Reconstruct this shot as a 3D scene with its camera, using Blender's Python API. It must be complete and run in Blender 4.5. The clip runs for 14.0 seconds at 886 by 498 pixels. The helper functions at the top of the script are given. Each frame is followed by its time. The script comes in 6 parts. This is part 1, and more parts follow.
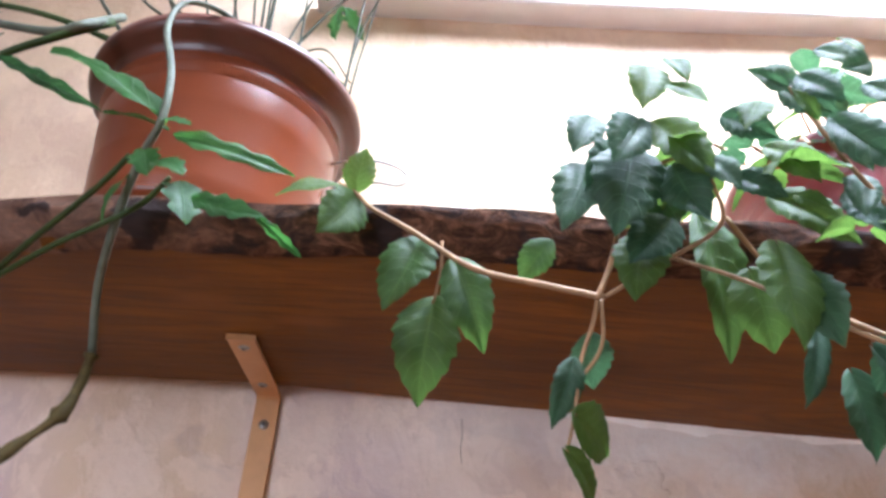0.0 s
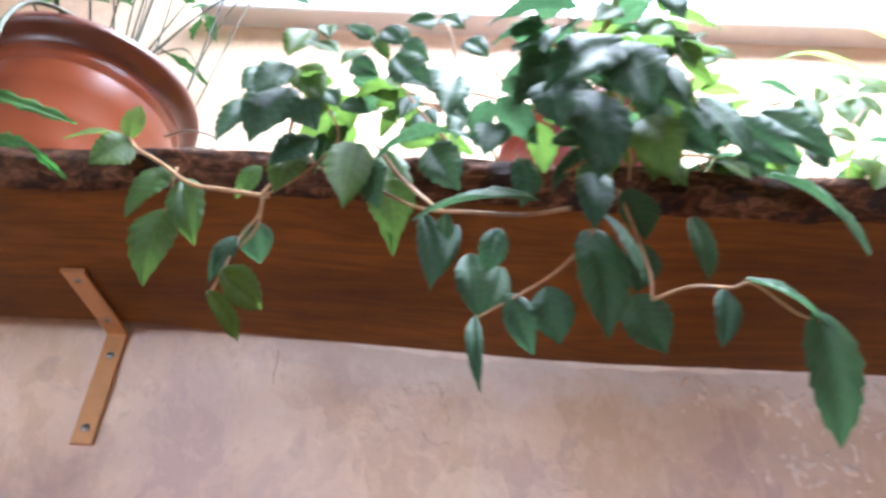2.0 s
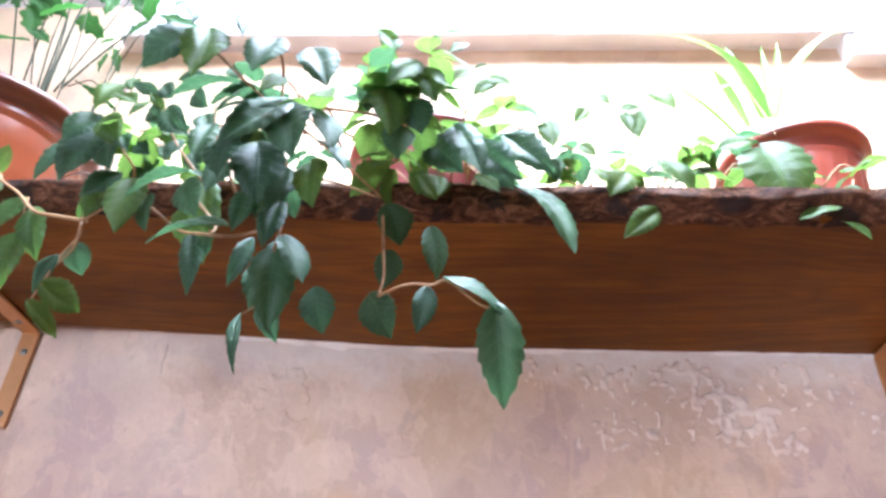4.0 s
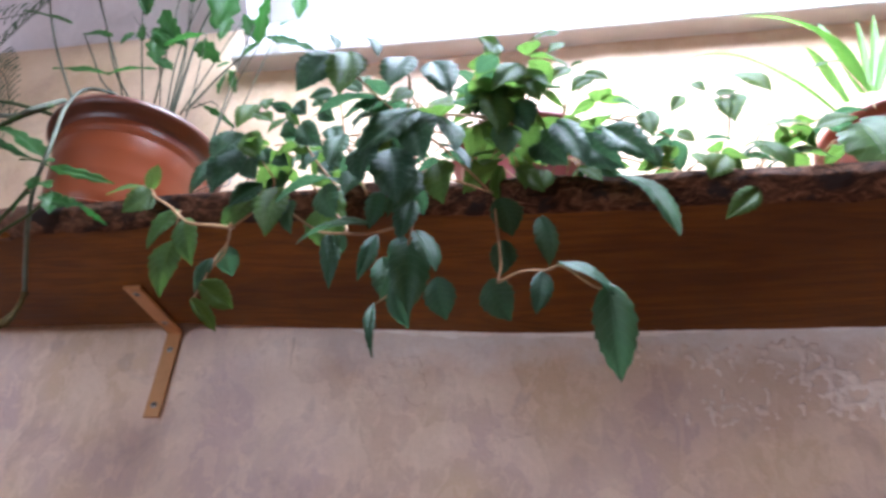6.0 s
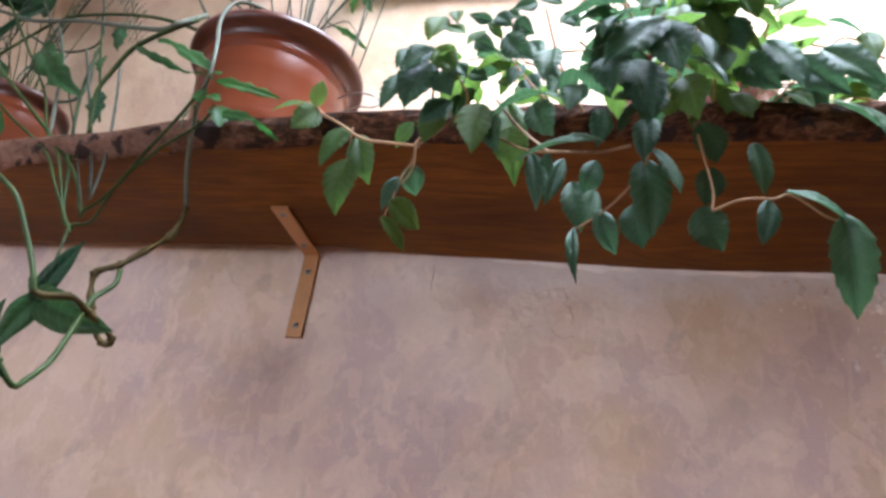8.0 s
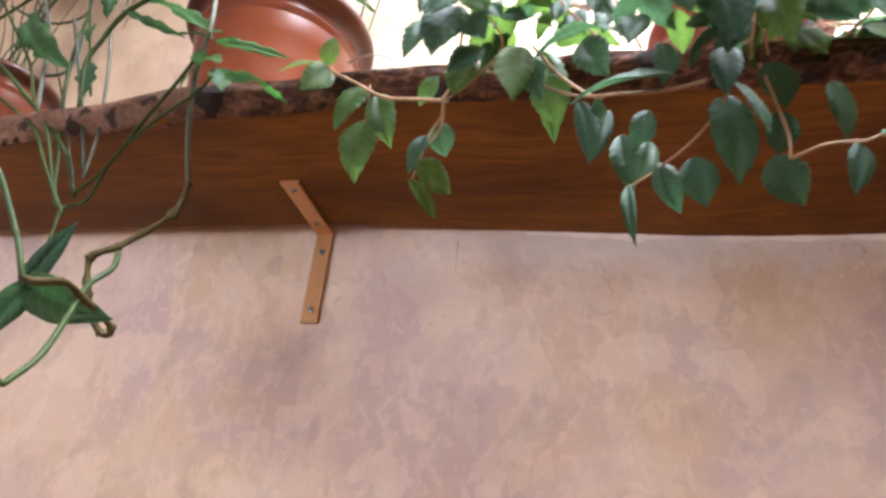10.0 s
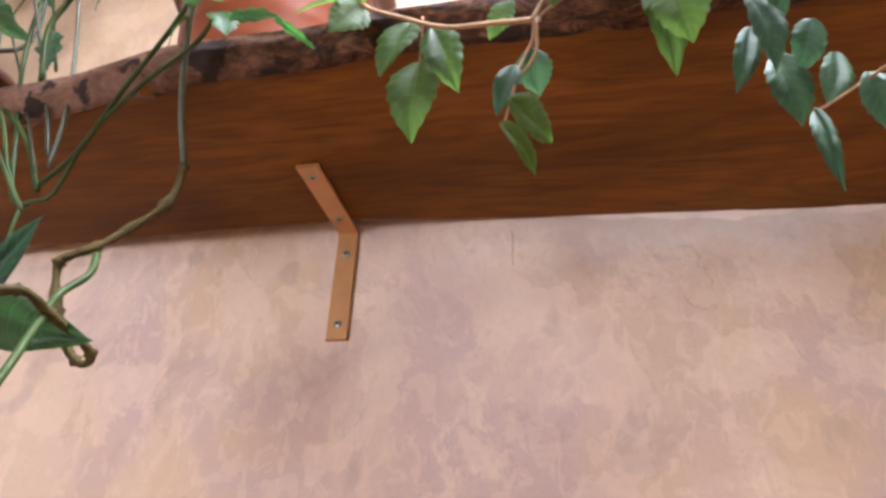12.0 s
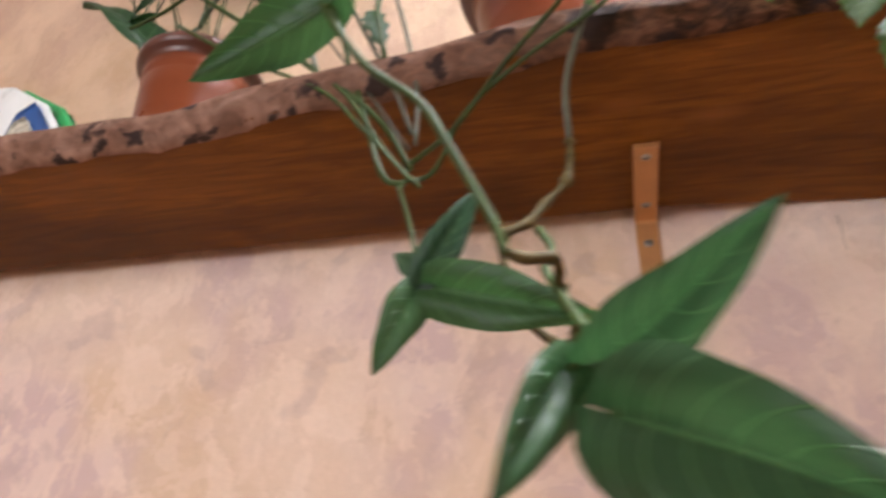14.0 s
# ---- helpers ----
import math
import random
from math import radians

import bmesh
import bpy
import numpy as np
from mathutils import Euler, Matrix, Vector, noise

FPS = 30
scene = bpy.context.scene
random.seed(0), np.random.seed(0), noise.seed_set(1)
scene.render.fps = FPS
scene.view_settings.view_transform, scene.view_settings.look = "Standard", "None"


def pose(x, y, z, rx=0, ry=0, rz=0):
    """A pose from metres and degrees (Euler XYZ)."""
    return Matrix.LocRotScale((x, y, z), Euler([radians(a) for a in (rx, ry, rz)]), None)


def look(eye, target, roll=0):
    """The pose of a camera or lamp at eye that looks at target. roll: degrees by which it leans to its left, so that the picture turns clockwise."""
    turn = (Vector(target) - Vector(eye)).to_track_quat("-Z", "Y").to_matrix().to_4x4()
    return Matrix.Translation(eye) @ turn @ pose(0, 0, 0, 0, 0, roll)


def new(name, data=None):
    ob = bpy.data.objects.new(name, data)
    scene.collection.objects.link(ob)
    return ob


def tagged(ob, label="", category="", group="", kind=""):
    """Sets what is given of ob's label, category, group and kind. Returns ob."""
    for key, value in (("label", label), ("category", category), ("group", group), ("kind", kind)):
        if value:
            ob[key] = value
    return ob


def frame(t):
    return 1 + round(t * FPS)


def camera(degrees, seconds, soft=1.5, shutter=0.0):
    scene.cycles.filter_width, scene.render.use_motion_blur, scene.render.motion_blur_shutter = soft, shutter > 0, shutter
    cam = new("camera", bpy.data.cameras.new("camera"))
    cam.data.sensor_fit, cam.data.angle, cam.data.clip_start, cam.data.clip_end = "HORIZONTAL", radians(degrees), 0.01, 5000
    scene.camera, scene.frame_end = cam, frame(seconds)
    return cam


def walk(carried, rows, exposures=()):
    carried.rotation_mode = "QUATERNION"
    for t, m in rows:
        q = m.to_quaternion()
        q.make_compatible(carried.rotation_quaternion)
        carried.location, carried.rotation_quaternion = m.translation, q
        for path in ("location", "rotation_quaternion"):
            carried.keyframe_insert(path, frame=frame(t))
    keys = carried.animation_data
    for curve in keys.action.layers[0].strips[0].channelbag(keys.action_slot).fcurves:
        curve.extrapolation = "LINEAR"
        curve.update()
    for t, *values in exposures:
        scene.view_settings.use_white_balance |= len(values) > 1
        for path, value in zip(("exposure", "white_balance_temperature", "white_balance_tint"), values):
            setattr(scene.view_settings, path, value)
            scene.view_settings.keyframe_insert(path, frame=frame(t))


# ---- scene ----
# camera and its walk
cam = camera(63.0, 14.0, soft=3.0, shutter=0.5)
PATH = [
    (0, (0.142, -0.58, 1.482), (0.129, 1.104, 2.561), 3.0),
    (0.5, (0.164, -0.566, 1.456), (0.117, 1.058, 2.623), 7.2),
    (1, (0.214, -0.586, 1.429), (0.088, 0.986, 2.659), 7.0),
    (1.5, (0.268, -0.604, 1.387), (0.132, 0.999, 2.575), 5.2),
    (2, (0.326, -0.64, 1.366), (0.301, 0.994, 2.518), 2.7),
    (2.5, (0.386, -0.66, 1.349), (0.339, 0.973, 2.503), 4.6),
    (3, (0.459, -0.676, 1.352), (0.372, 0.953, 2.508), 3.6),
    (3.5, (0.506, -0.704, 1.34), (0.428, 0.943, 2.472), 2.4),
    (6, (0.486, -0.766, 1.295), (0.17, 0.871, 2.4), 3.8),
    (6.5, (0.42, -0.771, 1.289), (-0.034, 0.844, 2.378), 7.2),
    (7, (0.393, -0.779, 1.285), (-0.097, 0.8, 2.411), 8.5),
    (7.5, (0.376, -0.769, 1.284), (-0.074, 0.91, 2.274), 8.3),
    (10, (0.328, -0.703, 1.3), (-0.123, 1.013, 2.222), 6.1),
    (10.5, (0.253, -0.659, 1.32), (-0.158, 1.027, 2.313), 2.4),
    (11, (0.229, -0.654, 1.318), (-0.164, 1.058, 2.274), 1.3),
    (11.5, (0.225, -0.617, 1.308), (-0.166, 1.111, 2.235), 2.7),
    (12, (0.232, -0.58, 1.338), (-0.171, 1.115, 2.321), 2.6),
    (12.5, (0.201, -0.577, 1.326), (-0.311, 1.076, 2.328), 5.5),
    (13, (0.198, -0.571, 1.332), (-0.292, 1.045, 2.403), 4.0),
    (13.5, (0.096, -0.582, 1.317), (-0.368, 1.044, 2.385), 4.5),
    (14, (-0.04, -0.592, 1.323), (-0.473, 1.067, 2.353), 2.3),
]
EXPOSURES = [(0.0, -0.08, 5150, 11), (1.5, 0.1, 5160, 11), (2.5, 0.32, 5210, 11), (3.5, 0.52, 5110, 11), (6.0, -0.5, 5080, 11), (7.7, -0.42, 5200, 11), (9.8, -0.05, 5600, 12), (10.5, 0.14, 5720, 13), (11.5, 0.12, 5760, 13), (12.5, 0.32, 5720, 14), (13.5, 0.28, 5880, 14), (14.0, 0.08, 6060, 14)]
walk(cam, [(t, look(eye, target, roll)) for t, eye, target, roll in PATH], EXPOSURES)

# light: a bright hazy sky through the roof window, and an unseen window added in the far wall of the room as fill
world = bpy.data.worlds.new("sky")
scene.world = world
world.use_nodes = True
wn = world.node_tree.nodes
sky = wn.new("ShaderNodeTexSky")
sky.sky_type = "NISHITA"
sky.sun_disc = False
sky.sun_elevation, sky.sun_rotation = radians(48), radians(150)
sky.air_density, sky.dust_density = 1.0, 4.0
wn["Background"].inputs["Strength"].default_value = 0.15
world.node_tree.links.new(sky.outputs[0], wn["Background"].inputs["Color"])


def area_light(name, m, sx, sy, watts, colour):
    data = bpy.data.lights.new(name, "AREA")
    data.shape, data.size, data.size_y = "RECTANGLE", sx, sy
    data.energy, data.color = watts, colour
    ob = new(name, data)
    ob.matrix_world = m
    return ob


sun = new("sun", bpy.data.lights.new("sun", "SUN"))
sun.data.energy, sun.data.angle, sun.data.color = 2.0, radians(12), (1.0, 0.95, 0.88)
sun.matrix_world = look((-1.0, 2.2, 4.0), (0, 0, 0))
SLOPE = 50
roof_glow = area_light("roof_window_daylight", look((0.62, -0.60, 3.12), (0.66, -0.1, 2.0)), 0.72, 0.8, 76, (1.0, 0.98, 0.95))
roof_glow.data.spread = radians(92)
# fill light for the room; its window is added, out of view
room_glow = area_light("added_window_fill", look((-1.3, -3.05, 1.45), (-0.2, 0, 1.4)), 1.5, 1.4, 70, (1.0, 0.965, 0.94))


# ---- materials ----
def material(name):
    m = bpy.data.materials.new(name)
    m.use_nodes = True
    t = m.node_tree
    b = t.nodes["Principled BSDF"]
    return m, t, b


def node(t, kind, **values):
    n = t.nodes.new(kind)
    for k, v in values.items():
        n.inputs[k.replace("_", " ")].default_value = v
    return n


def coords(t, scale=(1, 1, 1), source="Object"):
    c = t.nodes.new("ShaderNodeTexCoord")
    m = t.nodes.new("ShaderNodeMapping")
    m.inputs["Scale"].default_value = scale
    t.links.new(c.outputs[source], m.inputs["Vector"])
    return m.outputs["Vector"]


def noise_tex(t, vec, scale, detail=4.0, rough=0.55, dist=0.0):
    n = node(t, "ShaderNodeTexNoise", Scale=scale, Detail=detail, Roughness=rough, Distortion=dist)
    t.links.new(vec, n.inputs["Vector"])
    return n.outputs["Fac"]


def ramp(t, fac, stops):
    r = t.nodes.new("ShaderNodeValToRGB")
    e = r.color_ramp.elements
    while len(e) < len(stops):
        e.new(0.5)
    for el, (p, c) in zip(e, stops):
        el.position = p
        el.color = (*c, 1) if len(c) == 3 else c
    t.links.new(fac, r.inputs["Fac"])
    return r.outputs["Color"]


def grey(t, fac, a, b, lo=0.0, hi=1.0):
    return ramp(t, fac, [(a, (lo, lo, lo)), (b, (hi, hi, hi))])


def mix(t, fac, a, b, mode="MIX"):
    m = t.nodes.new("ShaderNodeMixRGB")
    m.blend_type = mode
    for key, v in (("Fac", fac), ("Color1", a), ("Color2", b)):
        if isinstance(v, (int, float)):
            m.inputs[key].default_value = v
        elif isinstance(v, tuple):
            m.inputs[key].default_value = (*v, 1)
        else:
            t.links.new(v, m.inputs[key])
    return m.outputs["Color"]


def bump(t, b, height, strength, distance):
    n = node(t, "ShaderNodeBump", Strength=strength, Distance=distance)
    t.links.new(height, n.inputs["Height"])
    t.links.new(n.outputs["Normal"], b.inputs["Normal"])
    return n


def plaster(name, light, warm, pink, relief=1.0, limewash=None):
    """Decorative plaster: a mauve ground, golden clouds, and cream dabs of the trowel with crisp broken edges."""
    m, t, b = material(name)
    v = coords(t)
    cloud = noise_tex(t, v, 4.2, 3, 0.5, 0.5)
    base = mix(t, grey(t, cloud, 0.43, 0.57), pink, warm)
    haze = noise_tex(t, coords(t, (1.0, 1.0, 0.8)), 8.0, 5, 0.6, 0.3)
    base = mix(t, grey(t, haze, 0.47, 0.58, 0, 0.6), base, light)
    dab = noise_tex(t, coords(t, (1.0, 1.0, 0.75)), 15.0, 5, 0.60, 0.35)
    base = mix(t, grey(t, dab, 0.52, 0.55, 0, 0.42), base, tuple(min(1, c * 1.10) for c in light))
    small = noise_tex(t, coords(t, (1.3, 1.0, 0.8)), 38.0, 4, 0.6, 0.9)
    base = mix(t, grey(t, small, 0.535, 0.565, 0, 0.34), base, tuple(min(1, c * 1.06) for c in light))
    stain = noise_tex(t, coords(t, (1.0, 1.0, 1.5)), 3.6, 4, 0.55, 0.5)
    base = mix(t, grey(t, stain, 0.52, 0.70, 0, 0.42), base, tuple(c * 0.74 for c in pink))
    smudge = noise_tex(t, v, 17.0, 3, 0.5, 0.6)
    base = mix(t, grey(t, smudge, 0.60, 0.68, 0, 0.35), base, tuple(c * 0.66 for c in pink))
    if limewash:
        # a pale brushed rim along the shelf, of uneven width, fading downwards
        low, high, from_x, to_x = limewash
        cut = t.nodes.new("ShaderNodeSeparateXYZ")
        t.links.new(v, cut.inputs[0])
        brushed = noise_tex(t, coords(t, (1.0, 1.0, 1.4)), 22.0, 5, 0.65, 0.4)
        shift = node(t, "ShaderNodeMath")
        shift.operation = "MULTIPLY_ADD"
        shift.inputs[1].default_value, shift.inputs[2].default_value = 0.07, -0.035
        t.links.new(brushed, shift.inputs[0])
        level = node(t, "ShaderNodeMath")
        level.operation = "ADD"
        t.links.new(cut.outputs["Z"], level.inputs[0])
        t.links.new(shift.outputs[0], level.inputs[1])
        fades = []
        for value, a, c in ((level.outputs[0], low, high), (cut.outputs["X"], from_x, to_x), (cut.outputs["Z"], high + 0.03, high + 0.022)):
            r = t.nodes.new("ShaderNodeMapRange")
            r.inputs["From Min"].default_value, r.inputs["From Max"].default_value = a, c
            t.links.new(value, r.inputs["Value"])
            fades.append(r.outputs[0])
        amount = mix(t, 1.0, mix(t, 1.0, fades[0], fades[1], "MULTIPLY"), fades[2], "MULTIPLY")
        base = mix(t, amount, base, (0.80, 0.755, 0.725))
        # over the shelf the base colour is mixed towards a deeper, darker ochre
        ochre = t.nodes.new("ShaderNodeMapRange")
        ochre.inputs["From Min"].default_value, ochre.inputs["From Max"].default_value = high + 0.02, high + 0.05
        ochre.inputs["To Max"].default_value = 0.65
        t.links.new(cut.outputs["Z"], ochre.inputs["Value"])
        base = mix(t, ochre.outputs[0], base, mix(t, grey(t, haze, 0.42, 0.60), (0.46, 0.30, 0.165), (0.60, 0.42, 0.25)))
    fine = noise_tex(t, v, 140.0, 4, 0.6)
    base = mix(t, grey(t, fine, 0.35, 0.7, 0, 0.14), base, tuple(c * 0.8 for c in warm))
    t.links.new(base, b.inputs["Base Color"])
    t.links.new(grey(t, dab, 0.4, 0.6, 0.78, 0.62), b.inputs["Roughness"])
    smear = noise_tex(t, coords(t, (1.0, 1.0, 0.55)), 24.0, 7, 0.62, 0.5)
    h = mix(t, 0.35, mix(t, 0.4, grey(t, smear, 0.42, 0.62), grey(t, dab, 0.50, 0.55)), noise_tex(t, v, 160.0, 3, 0.6))
    bump(t, b, h, 0.36 * relief, 0.004)
    return m


WALL = plaster("decorative_plaster", (0.72, 0.575, 0.46), (0.62, 0.465, 0.325), (0.545, 0.415, 0.385), 1.0, (1.640, 1.683, 0.06, 0.40))
# paler than the wall: light caught on the ridges is put into the colour
ROUGH_PLASTER = plaster("rough_plaster", (0.78, 0.68, 0.59), (0.72, 0.59, 0.49), (0.66, 0.54, 0.50), 2.2)
MORTAR = plaster("pale_mortar", (0.86, 0.84, 0.82), (0.82, 0.79, 0.77), (0.74, 0.71, 0.70), 2.5)
CEILING = plaster("ceiling_paint", (0.64, 0.58, 0.59), (0.61, 0.55, 0.56), (0.57, 0.51, 0.53), 0.4)


def plain(name, colour, rough, metal=0.0, var=0.12, scale=30.0, coat=0.0, relief=0.0):
    m, t, b = material(name)
    v = coords(t)
    n = noise_tex(t, v, scale, 5, 0.6)
    t.links.new(mix(t, grey(t, n, 0.3, 0.7), tuple(c * (1 - var) for c in colour), tuple(min(1, c * (1 + var)) for c in colour)), b.inputs["Base Color"])
    t.links.new(grey(t, noise_tex(t, v, scale * 2.3, 3), 0.2, 0.8, rough - 0.06, rough + 0.08), b.inputs["Roughness"])
    b.inputs["Metallic"].default_value = metal
    b.inputs["Coat Weight"].default_value = coat
    if relief:
        bump(t, b, noise_tex(t, v, scale * 5, 3), relief, 0.001)
    return m


def varnished_wood():
    m, t, b = material("varnished_wood")
    fibre = noise_tex(t, coords(t, (6.0, 40, 40)), 2.2, 9, 0.7, 0.9)
    figure = noise_tex(t, coords(t, (1.1, 6.5, 6.5)), 1.7, 3, 0.5, 0.7)
    cloud = noise_tex(t, coords(t, (1.6, 4.0, 4.0)), 2.2, 3, 0.5, 0.4)
    pores = noise_tex(t, coords(t, (9, 260, 260)), 1.6, 3, 0.5)
    # growth rings: the cut through slow layers shows as nested flame-shaped lines
    scaled = node(t, "ShaderNodeMath")
    scaled.operation = "MULTIPLY"
    scaled.inputs[1].default_value = 26.0
    t.links.new(figure, scaled.inputs[0])
    ring = node(t, "ShaderNodeMath")
    ring.operation = "PINGPONG"
    ring.inputs[1].default_value = 1.0
    t.links.new(scaled.outputs[0], ring.inputs[0])
    base = ramp(t, fibre, [(0.28, (0.095, 0.032, 0.003)), (0.50, (0.150, 0.054, 0.005)), (0.74, (0.225, 0.086, 0.009))])
    base = mix(t, grey(t, ring.outputs[0], 0.30, 1.0, 0, 0.42), base, (0.058, 0.018, 0.002))
    base = mix(t, grey(t, cloud, 0.42, 0.66, 0, 0.62), base, (0.040, 0.012, 0.002))
    base = mix(t, grey(t, cloud, 0.25, 0.42, 0.3, 0), base, (0.22, 0.085, 0.015))
    base = mix(t, grey(t, pores, 0.58, 0.70, 0, 0.4), base, (0.035, 0.011, 0.004))
    knots = node(t, "ShaderNodeTexVoronoi", Scale=4.0)
    t.links.new(coords(t, (1.0, 2.2, 2.2)), knots.inputs["Vector"])
    base = mix(t, grey(t, knots.outputs["Distance"], 0.03, 0.12, 0.6, 0), base, (0.20, 0.075, 0.015))
    t.links.new(base, b.inputs["Base Color"])
    t.links.new(grey(t, fibre, 0.2, 0.8, 0.36, 0.56), b.inputs["Roughness"])
    b.inputs["Specular IOR Level"].default_value = 0.11
    bump(t, b, mix(t, 0.5, fibre, pores), 0.2, 0.002)
    return m


def bark_edge():
    m, t, b = material("barked_edge")
    v = coords(t, (1.0, 1.0, 1.3))
    n = noise_tex(t, v, 34.0, 6, 0.65, 0.8)
    base = ramp(t, n, [(0.30, (0.10, 0.052, 0.034)), (0.50, (0.20, 0.115, 0.080)), (0.74, (0.34, 0.215, 0.16))])
    # the plank's one end has kept a dark brown bark, the other is scraped to the pale wood under it
    sep = t.nodes.new("ShaderNodeSeparateXYZ")
    t.links.new(coords(t), sep.inputs[0])
    along = t.nodes.new("ShaderNodeMapRange")
    along.inputs["From Min"].default_value, along.inputs["From Max"].default_value = -0.35, 0.08
    t.links.new(sep.outputs["X"], along.inputs["Value"])
    flakes = noise_tex(t, coords(t, (1.0, 2.0, 2.0)), 55.0, 5, 0.7, 1.2)
    old = ramp(t, flakes, [(0.36, (0.014, 0.006, 0.004)), (0.50, (0.062, 0.026, 0.013)), (0.62, (0.135, 0.062, 0.032)), (0.78, (0.24, 0.135, 0.085))])
    base = mix(t, along.outputs[0], base, old)
    # dark scabs of bark left between
    warped = node(t, "ShaderNodeTexNoise", Scale=45.0, Detail=3.0)
    t.links.new(v, warped.inputs["Vector"])
    moved = mix(t, 0.035, v, warped.outputs["Color"], "ADD")
    scab = noise_tex(t, moved, 38.0, 2, 0.45)
    dark = grey(t, scab, 0.55, 0.62, 0, 0.92)
    base = mix(t, dark, base, (0.020, 0.013, 0.012))
    t.links.new(base, b.inputs["Base Color"])
    b.inputs["Roughness"].default_value = 0.78
    b.inputs["Specular IOR Level"].default_value = 0.15
    bump(t, b, mix(t, 0.5, flakes, scab), 0.8, 0.004)
    return m


WOOD, BARK = varnished_wood(), bark_edge()
COPPER_PAINT = plain("copper_brown_paint", (0.43, 0.215, 0.08), 0.38, 0.25, 0.1, 60)
SCREW = plain("steel_screw", (0.28, 0.28, 0.27), 0.35, 0.9, 0.2, 300)
RECESS_SHADE = plain("screw_recess_shade", (0.02, 0.02, 0.02), 0.6)
POT_TERRA = plain("terracotta_plastic", (0.150, 0.036, 0.011), 0.30, 0.0, 0.03, 8)
POT_TERRA.node_tree.nodes["Principled BSDF"].inputs["Specular IOR Level"].default_value = 0.32
# a darker plastic colour than the pot's body
POT_LIP = plain("dark_plastic_lip", (0.075, 0.022, 0.012), 0.34, 0.0, 0.1, 20)
POT_BRICK = plain("brick_red_plastic", (0.22, 0.045, 0.025), 0.36, 0.0, 0.08, 25)
POT_DARK = plain("dark_red_plastic", (0.17, 0.035, 0.035), 0.36, 0.0, 0.1, 25)
SOIL = plain("potting_soil", (0.028, 0.018, 0.012), 0.9, 0.0, 0.5, 220, 0.0, 0.8)
FRAME_PAINT = plain("window_frame_paint", (0.72, 0.72, 0.70), 0.4, 0.0, 0.04, 12)
SILL_GREY = plain("grey_sill_paint", (0.66, 0.65, 0.66), 0.45, 0.0, 0.08, 14)
FLOOR_WOOD = plain("floor_boards", (0.34, 0.20, 0.11), 0.4, 0.0, 0.25, 6)
GLASS, glass_tree, glass_bsdf = material("window_glass")
glass_bsdf.inputs["Transmission Weight"].default_value = 1.0
glass_bsdf.inputs["Roughness"].default_value = 0.02
glass_bsdf.inputs["IOR"].default_value = 1.45
WIRE = plain("galvanised_wire", (0.30, 0.29, 0.27), 0.35, 0.9)


def leaf_material(name, top, young, gloss=0.33, thin=0.4, veins=0.28):
    m, t, b = material(name)
    uv = t.nodes.new("ShaderNodeUVMap")
    info = t.nodes.new("ShaderNodeObjectInfo")
    sep = t.nodes.new("ShaderNodeSeparateXYZ")
    t.links.new(uv.outputs["UV"], sep.inputs[0])

    def calc(op, a, c):
        n = t.nodes.new("ShaderNodeMath")
        n.operation = op
        for i, v in enumerate((a, c)):
            if isinstance(v, (int, float)):
                n.inputs[i].default_value = v
            else:
                t.links.new(v, n.inputs[i])
        return n.outputs[0]

    side = calc("ABSOLUTE", calc("SUBTRACT", sep.outputs["X"], 0.5), 0.0)
    along = calc("SUBTRACT", sep.outputs["Y"], calc("MULTIPLY", side, 0.5))
    wave = calc("ABSOLUTE", calc("SINE", calc("MULTIPLY", along, 22.0), 0.0), 0.0)
    vein = mix(t, 1.0, grey(t, wave, 0.0, 0.22, 1, 0), grey(t, side, 0.0, 0.03, 1, 0), "LIGHTEN")
    spot = noise_tex(t, coords(t), 40.0, 4)
    base = mix(t, info.outputs["Random"], top, young)
    base = mix(t, grey(t, spot, 0.35, 0.7, 0, 0.35), base, tuple(c * 0.6 for c in top))
    base = mix(t, grey(t, vein, 0, 1, 0, veins), base, tuple(min(1, c * 2.2 + 0.02) for c in young))
    t.links.new(base, b.inputs["Base Color"])
    b.inputs["Roughness"].default_value = gloss
    b.inputs["Specular IOR Level"].default_value = 0.24
    bump(t, b, mix(t, 0.3, vein, spot), 0.6, 0.0015)
    tr = t.nodes.new("ShaderNodeBsdfTranslucent")
    t.links.new(mix(t, 0.5, base, tuple(min(1, c * 3.0) for c in young)), tr.inputs["Color"])
    ms = t.nodes.new("ShaderNodeMixShader")
    ms.inputs[0].default_value = thin
    t.links.new(b.outputs[0], ms.inputs[1])
    t.links.new(tr.outputs[0], ms.inputs[2])
    t.links.new(ms.outputs[0], t.nodes["Material Output"].inputs["Surface"])
    return m


IVY_LEAF = leaf_material("grape_ivy_leaf", (0.016, 0.044, 0.023), (0.037, 0.079, 0.032), 0.46, 0.34)
IVY_YOUNG = leaf_material("young_grape_ivy_leaf", (0.028, 0.066, 0.014), (0.062, 0.108, 0.018), 0.5, 0.46)
VINE_LEAF = leaf_material("arrowhead_leaf", (0.011, 0.036, 0.015), (0.028, 0.075, 0.020), 0.42, 0.16, 0.45)
FERN_LEAF = leaf_material("upright_fern_leaf", (0.018, 0.060, 0.014), (0.036, 0.105, 0.020), 0.45, 0.4)
GRASS_LEAF = leaf_material("spider_plant_leaf", (0.07, 0.19, 0.025), (0.12, 0.25, 0.04), 0.36, 0.4)
FROND = leaf_material("asparagus_frond", (0.06, 0.085, 0.055), (0.09, 0.12, 0.075), 0.55, 0.3)
STEM_TAN = plain("tan_woody_stem", (0.24, 0.145, 0.072), 0.55, 0.0, 0.25, 120)
